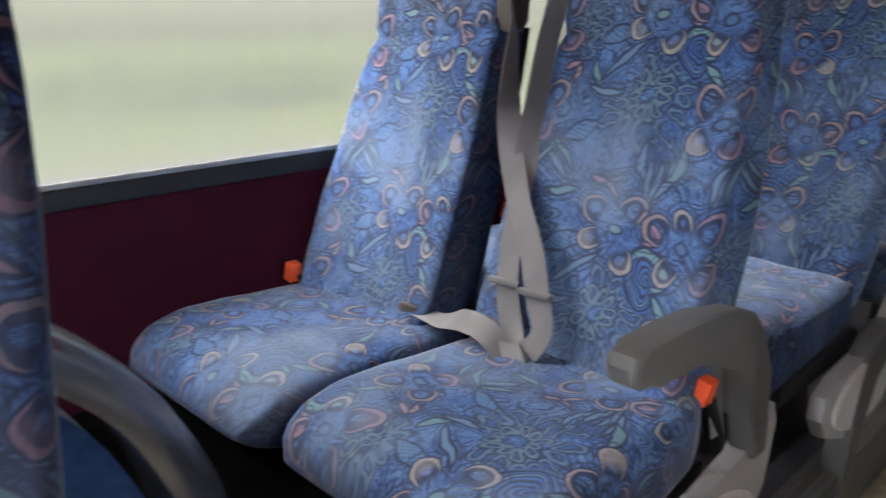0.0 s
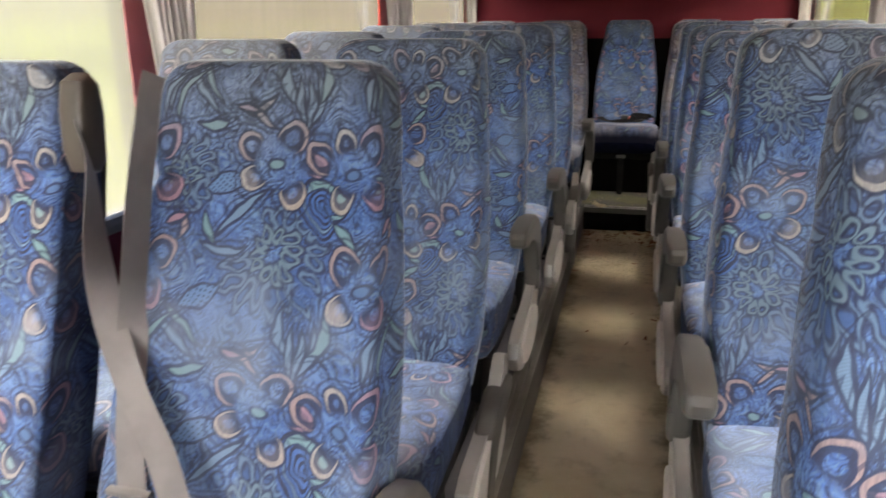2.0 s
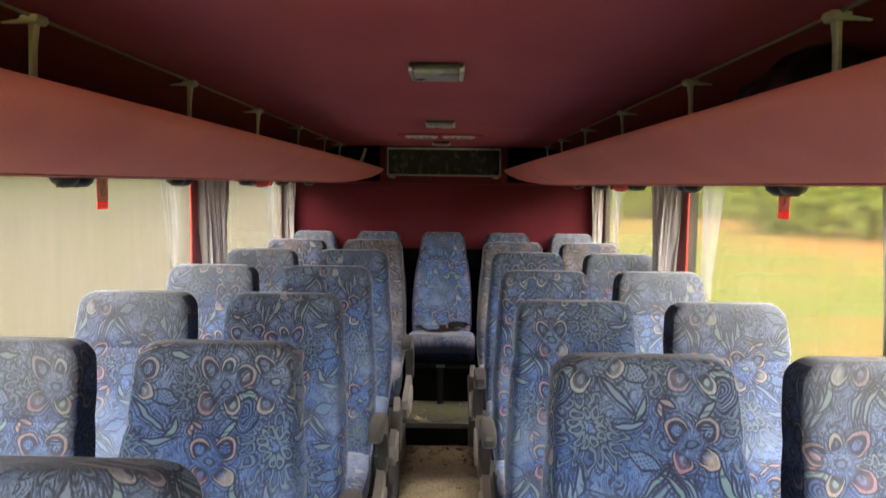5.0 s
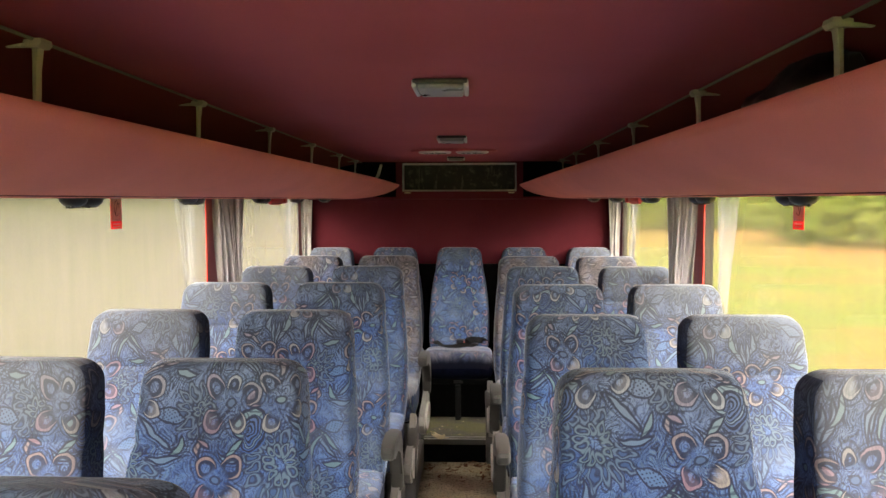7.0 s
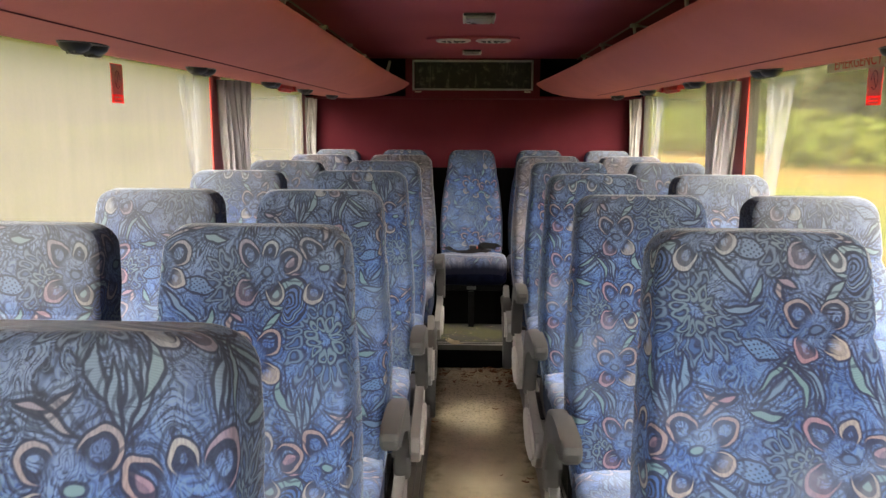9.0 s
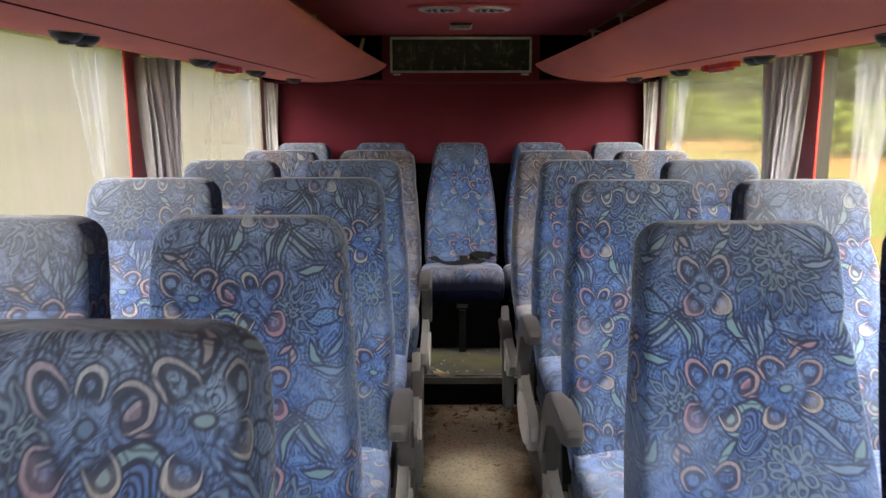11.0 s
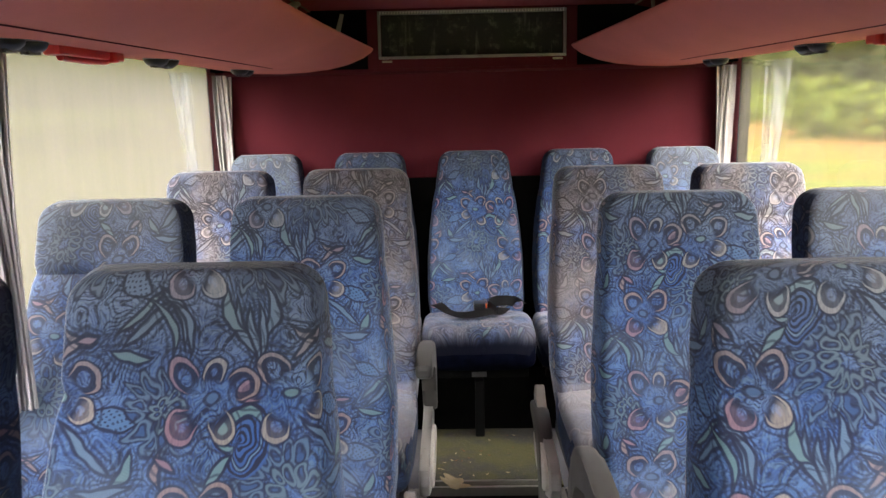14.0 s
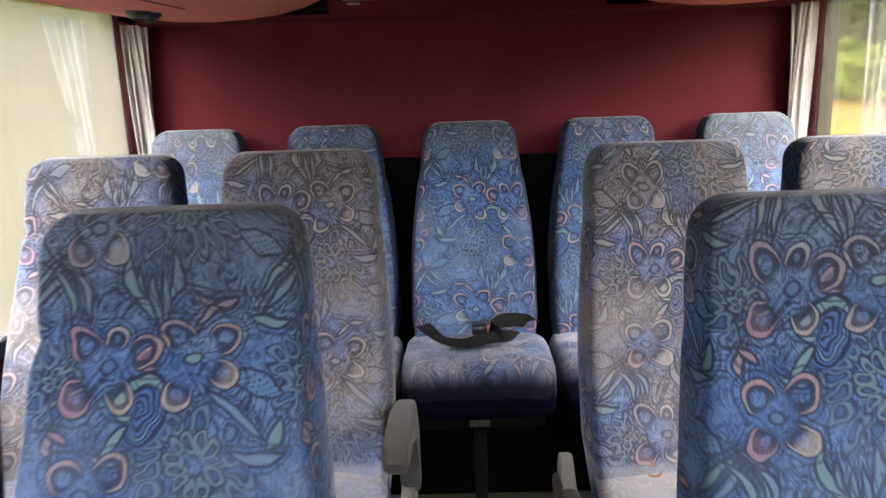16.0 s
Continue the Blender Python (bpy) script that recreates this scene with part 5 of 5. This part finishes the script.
# ---- curtains, vents, lamps, signs, litter ----
def curtain(s, y0, y1, x0, x1, z0, z1, folds, deep, seed, cloth, label):
    """A bunched curtain: pleats from the wall (x0, y0) inwards to (x1, y1), drawn in below; the wall end shows its lining."""
    rng = random.Random(seed)
    root = empty("curtain", (0, 0, 0), label, "curtain", "window curtains")
    ph = [rng.uniform(0.25, 1.6) for _ in range(folds + 2)]
    n, m, thick = folds * 12, 18, 0.003
    length = math.hypot(x1 - x0, y1 - y0)
    px, py = (y1 - y0) / length, (x0 - x1) / length
    cut = n // 7
    for nm, a, b, mat in (("lining", 0, cut, LINING), ("cloth", cut, n, cloth)):
        bm = bmesh.new()
        grid = {}
        for k in (0, 1):
            for i in range(a, b + 1):
                for j in range(m + 1):
                    u, v = i / n, j / m
                    draw = (0.34 * (1 - u) - 0.20 * u * u) * math.sin(math.pi / 2 * (1 - v)) ** 1.5
                    f = folds * (u + 0.045 * math.sin(6 * u + seed) + 0.030 * math.sin(17 * u + 2 * seed))
                    fold = deep * ph[int(max(0, f))] * math.cos(2 * math.pi * f + 1.5 * math.sin(3.4 * v + 5 * u + seed)) * (0.75 + 0.35 * v) * (0.72 + 0.45 * math.sin(5 * v + 9 * u + 2 * seed))
                    w = u + draw
                    x = x0 + (x1 - x0) * w - px * fold + 0.008 * math.sin(4 * v + 5 * u)
                    y = y0 + (y1 - y0) * w - py * fold + (thick if k else 0)
                    grid[k, i, j] = bm.verts.new((s * x, y, z0 + (z1 - z0) * v))
        for i in range(a, b):
            for j in range(m):
                bm.faces.new((grid[0, i, j], grid[0, i + 1, j], grid[0, i + 1, j + 1], grid[0, i, j + 1]))
                bm.faces.new((grid[1, i, j], grid[1, i, j + 1], grid[1, i + 1, j + 1], grid[1, i + 1, j]))
            for j in (0, m):
                bm.faces.new((grid[0, i, j], grid[0, i + 1, j], grid[1, i + 1, j], grid[1, i, j]))
        part(nm, bm, mat, root, "pale curtain lining" if nm == "lining" else "", smooth=80)
    return root


for s in (-1, 1):
    grey = "grey pleated curtain with a pale lining beside the window"
    curtain(s, 2.49, 2.58, 1.162, 1.030, 0.80, 1.630, 7, 0.011, 11 + s, CURTAIN, grey)
    curtain(s, 4.49, 4.60, 1.162, 1.026, 0.80, 1.618, 7, 0.011, 21 + s, CURTAIN, grey)
    curtain(s, 6.41, 6.44, 1.164, 1.075, 0.80, 1.598, 4, 0.013, 31 + s, STAINED, "pale stained curtain bunched in the rear corner")


def reflection_strip(s, top, low, z0, z1, seed):
    """A film against the pane that paints a curtain's reflection, gathered towards its foot."""
    rng = random.Random(seed)
    ph = rng.uniform(0, 6)
    n, m, thick = 30, 12, 0.0008
    bm = bmesh.new()
    grid = {}
    for k in (0, 1):
        for i in range(n + 1):
            for j in range(m + 1):
                u, v = i / n, j / m
                a = low[0] + (top[0] - low[0]) * v ** 1.3
                b = low[1] + (top[1] - low[1]) * v ** 1.3
                x = WALL - 0.020 - 0.007 * math.sin(26 * u + ph + 0.6 * v) - 0.003 * math.sin(61 * u) - (thick if k else 0)
                grid[k, i, j] = bm.verts.new((s * x, a + (b - a) * u + 0.006 * math.sin(5 * v + 9 * u), z0 + (z1 - z0) * v))
    for i in range(n):
        for j in range(m):
            bm.faces.new((grid[0, i, j], grid[0, i + 1, j], grid[0, i + 1, j + 1], grid[0, i, j + 1]))
            bm.faces.new((grid[1, i, j], grid[1, i, j + 1], grid[1, i + 1, j + 1], grid[1, i + 1, j]))
    return thing("curtain_reflection", bm, REFLECTION if s > 0 else REFLECTION_FAINT, "thin pale film standing in for a curtain's reflection in the window", "curtain", "net curtains", smooth=80)


# the curtains' reflections in the panes, put in as pale films
reflection_strip(-1, (4.02, 4.26), (4.16, 4.26), 1.02, 1.615, 1)
reflection_strip(1, (3.94, 4.20), (4.08, 4.20), 1.02, 1.615, 2)
reflection_strip(-1, (5.90, 6.13), (6.04, 6.14), 1.02, 1.600, 3)
reflection_strip(1, (5.84, 6.08), (5.96, 6.08), 1.02, 1.600, 4)


def air_vent(s, y):
    """Oval black panel with two swivelling nozzles under the rack."""
    root = empty("air_vent", (s * 0.88, y, 1.600), "black oval air vent panel with two nozzles under the rack", "air vent", "air vents")
    part("panel", prism([(0.040 * math.cos(a), 0.088 * math.sin(a)) for a in [2 * math.pi * k / 28 for k in range(28)]], "z", -0.004, 0.004, 0.002), BLACK_PLASTIC, root)
    for dy in (-0.040, 0.040):
        rings = []
        for k in range(8):
            a = k / 7 * 1.25
            rings.append([(0.033 * math.cos(a) * math.cos(b), dy + 0.033 * math.cos(a) * math.sin(b), -0.004 - 0.021 * math.sin(a)) for b in [2 * math.pi * q / 20 for q in range(20)]])
        for r, z in ((0.0085, -0.021), (0.003, -0.014)):
            rings.append([(r * math.cos(b), dy + r * math.sin(b), z) for b in [2 * math.pi * q / 20 for q in range(20)]])
        part("nozzle", skin(rings), BLACK_PLASTIC, root)
        slats = bmesh.new()
        for q in (-1, 0, 1):
            box(0.008 * q - 0.0018, 0.008 * q + 0.0018, dy - 0.020, dy + 0.020, -0.0265, -0.018, bm=slats)
        part("slats", slats, GREY_DARK, root, "dark grey nozzle slats")
    return root


vent_l = air_vent(-1, 2.73)
vent_r = air_vent(1, 2.73)
for y, back in ((1.16, 0.0), (1.95, 0.0), (3.50, 0.0), (4.26, 0.13), (5.06, 0.04), (5.85, 0.07)):
    copy_thing(vent_l, pose(-0.885, y + back, 1.602))
    copy_thing(vent_r, pose(0.88, y, 1.600))

for s in (-1, 1):
    h = empty("emergency_hammer", (s * 0.885, 4.64 - 0.02 * s, 1.594), "red plastic emergency hammer holder under the rack", "emergency hammer", "emergency hammers")
    part("case", box(-0.018, 0.018, -0.155, 0.155, -0.014, 0.012, 0.005), HAMMER_RED, h)
    part("hammer_head", box(-0.026, 0.026, 0.075, 0.105, -0.019, 0.006, 0.004), HAMMER_RED, h)
    part("handle", tube([(0, -0.12, -0.016), (0, 0.0, -0.018), (0, 0.09, -0.016)], 0.008, 8, 8), HAMMER_RED, h)


def ceiling_lamp(x, y, wide, long):
    z = ceiling_z(y)
    root = empty("ceiling_lamp", (x, y, z), "unlit frosted ceiling lamp with a chrome rim", "ceiling lamp", "ceiling lamps")
    part("lamp_base", box(-wide / 2, wide / 2, -long / 2, long / 2, -0.012, -0.001, 0.004), BLACK_PLASTIC, root)
    part("lens", box(-wide * 0.42, wide * 0.42, -long * 0.44, long * 0.44, -0.024, -0.010, 0.006, 3), LAMP_LENS, root)
    for sx in (-1, 1):
        a, b = sorted((sx * wide * 0.43, sx * wide * 0.52))
        part("rim", box(a, b, -long * 0.46, long * 0.46, -0.022, -0.002, 0.004), ALU, root)


ceiling_lamp(0.018, 2.83, 0.135, 0.19)
ceiling_lamp(0.004, 4.40, 0.130, 0.20)
ceiling_lamp(-0.012, 5.88, 0.110, 0.14)
roof_vent = empty("ceiling_vent", (-0.010, 5.20, ceiling_z(5.20)), "oval burgundy ceiling panel with two dimpled chrome discs", "vent")
part("panel", prism([(0.245 * math.cos(a), 0.105 * math.sin(a)) for a in [2 * math.pi * k / 40 for k in range(40)]], "z", -0.012, -0.001, 0.004), CEIL_CLOTH, roof_vent)
for cx in (-0.105, 0.105):
    rings = []
    for r, z in ((1.0, -0.011), (1.0, -0.018), (0.9, -0.023), (0.8, -0.020), (0.1, -0.016)):
        rings.append([(cx + 0.092 * r * math.cos(a), 0.075 * r * math.sin(a), z) for a in [2 * math.pi * k / 28 for k in range(28)]])
    disc = part("disc", skin(rings), ALU, roof_vent, "dull chrome ring")
    for ring, count in ((0.62, 10), (0.32, 5)):
        for k in range(count):
            a = 2 * math.pi * k / count
            x, y = cx + 0.092 * ring * math.cos(a), 0.075 * ring * math.sin(a)
            part("dimple", tube([(x, y, -0.015), (x, y, -0.023)], 0.0075, 8), BLACK_PLASTIC, disc)


# window stickers: red-edged card with a pictogram, and the exit sign
def text_mesh(words, size, mat, parent, m):
    cu = bpy.data.curves.new("letters", "FONT")
    cu.body, cu.size, cu.extrude, cu.align_x, cu.align_y = words, size, 0.0003, "CENTER", "CENTER"
    tmp = new("letters", cu)
    me = bpy.data.meshes.new_from_object(tmp.evaluated_get(bpy.context.evaluated_depsgraph_get()))
    bpy.data.objects.remove(tmp)
    ob = new("letters", me)
    me.materials.append(mat)
    ob.parent, ob.matrix_basis = parent, m
    return ob


for s in (-1, 1):
    x = s * (PANE - 0.001)
    st = empty("window_sticker", (x, 3.528 if s < 0 else 3.412, 1.553), "small red and white instruction sticker on the window", "sticker", "window stickers")
    e = s * -0.001
    part("card", box(-0.0006, 0.0006, -0.042, 0.042, -0.062, 0.062), STICKER_RED, st)
    part("field", box(e - 0.0006, e + 0.0006, -0.038, 0.038, -0.034, 0.058), STICKER_WHITE, st)
    mark = tube([(e * 1.8, 0.018 * math.cos(a), 0.012 + 0.028 * math.sin(a)) for a in [2 * math.pi * k / 16 for k in range(15)]], 0.0014, 6)
    tube([(e * 1.8, -0.012, -0.012), (e * 1.8, 0.010, 0.034)], 0.0014, 6, bm=mark)
    part("pictogram", mark, GREY_DARK, st)
    bars = bmesh.new()
    for k in range(2):
        box(*sorted((e * 1.2, e * 1.9)), -0.028, 0.028, -0.046 - 0.010 * k, -0.042 - 0.010 * k, bm=bars)
    part("print_lines", bars, STICKER_WHITE, st)
sign = empty("exit_sign", (PANE - 0.003, 3.46, 1.630), "white window sign with red emergency exit lettering", "sign")
part("backing", box(-0.001, 0.001, -0.26, 0.26, -0.028, 0.026), STICKER_WHITE, sign)
text_mesh("EMERGENCY EXIT", 0.052, STICKER_RED, sign, pose(-0.002, 0, -0.004, 90, 0, -90))

# things left on the racks
rng = np.random.default_rng(5)
bag = bmesh.new()
bmesh.ops.create_icosphere(bag, subdivisions=4, radius=1.0)
for v in bag.verts:
    d = noise.fractal(v.co * 1.6, 0.8, 2.0, 4) * 0.22 + 1
    v.co = Vector((v.co.x * 0.085 * d, v.co.y * 0.27 * d, max(-0.075, v.co.z * 0.125 * d)))
ob = thing("bag", bag, BLACK_PLASTIC, "slumped black bag lying in the luggage rack", "bag", smooth=60)
ob.location = (0.800, 2.50, 1.758)
bx = thing("small_box", box(-0.04, 0.04, -0.28, 0.28, 0.0, 0.115, 0.004), LEAF_DRY, "small yellowed cardboard box in the luggage rack", "box")
bx.location = (0.79, 4.25, 1.690)
stick = thing("torn_strip", prism([(0.0, 0.0), (0.030, 0.050), (0.050, 0.130), (0.032, 0.135), (0.010, 0.062), (-0.020, 0.006)], "y", -0.006, 0.006, 0.002), BRACKET, "torn yellowed plastic strip standing in the rack", "strip")
stick.location = (-0.600, 6.410, 1.735)
stick.scale = (0.85, 1, 0.85)

# litter on floor and step
def leaf_shape(size, bend, lobes, seed):
    rng = random.Random(seed)
    bm = bmesh.new()
    n = 18
    rim = []
    for k in range(n):
        a = 2 * math.pi * k / n
        r = size * (0.55 + 0.45 * abs(math.cos(lobes * a / 2))) * rng.uniform(0.8, 1.15)
        x, y = r * math.cos(a), r * 0.55 * math.sin(a)
        rim.append((x, y, bend * (x * x + y * y) / size + 0.002))
    top = [bm.verts.new(p) for p in rim]
    low = [bm.verts.new((x, y, z - 0.0015)) for x, y, z in rim]
    ct, cl = bm.verts.new((0, 0, 0.003)), bm.verts.new((0, 0, 0.0005))
    for k in range(n):
        j = (k + 1) % n
        bm.faces.new((ct, top[k], top[j]))
        bm.faces.new((cl, low[j], low[k]))
        bm.faces.new((top[k], low[k], low[j], top[j]))
    return bm


pale = thing("dry_leaf", leaf_shape(0.065, 0.25, 5, 2), LEAF_DRY, "pale curled dry leaf lying on the step edge", "leaf")
pale.matrix_basis = pose(-0.105, 5.425, STEP_Z + 0.009, 4, 6, -35)
paper = thing("dry_leaf", leaf_shape(0.045, 0.30, 2, 3), LEAF_DRY, "pale scrap of dry leaf on the aisle floor", "leaf")
paper.matrix_basis = pose(0.092, 5.36, 0.004, 0, 5, 20)
lit = random.Random(9)
kinds = [thing("leaf_scrap", leaf_shape(0.022, 0.4, n, n), m, "small dry leaf scrap on the muddy aisle floor", "leaf", "leaf litter") for n, m in ((2, LEAF_BROWN), (3, LEAF_BROWN), (5, LEAF_DRY))]
for i, k in enumerate(kinds):
    k.matrix_basis = pose(-0.15 + 0.1 * i, 5.30 - 0.03 * i, 0.003, 0, 0, 50 * i)
for _ in range(150):
    near = lit.random() < 0.86
    y = 5.40 - abs(lit.gauss(0, 0.16)) if near else lit.uniform(3.6, 5.3)
    x = lit.choice((AISLE_R - abs(lit.gauss(0, 0.05)), lit.uniform(AISLE_L + 0.02, AISLE_R - 0.02))) - 0.01
    sc = lit.uniform(0.3, 1.1)
    o = copy_thing(lit.choice((kinds[0], kinds[0], kinds[1], kinds[1], kinds[2])), pose(x, y, 0.003, lit.uniform(-8, 8), lit.uniform(-8, 8), lit.uniform(0, 360)))
    o.scale = (sc, sc * lit.uniform(0.4, 1.0), sc)
for _ in range(26):
    o = copy_thing(lit.choice(kinds), pose(lit.uniform(AISLE_L + 0.03, AISLE_R - 0.03), lit.uniform(5.48, 5.85), STEP_Z + 0.003, 0, 0, lit.uniform(0, 360)))
    sc = lit.uniform(0.15, 0.4)
    o.scale = (sc, sc * 0.7, sc)
    o["label"] = "tiny leaf crumb on the mouldy rear step"
for _ in range(14):
    o = copy_thing(kinds[lit.choice((0, 1, 1))], pose(0.47 + lit.uniform(-0.15, 0.15), 5.55 + lit.uniform(-0.36, -0.26), 0.577, 0, 0, lit.uniform(0, 360)))
    sc = lit.uniform(0.3, 0.8)
    o.scale = (sc, sc * 0.7, sc)
    o["label"] = "rusty brown leaf crumb on the soiled cushion"
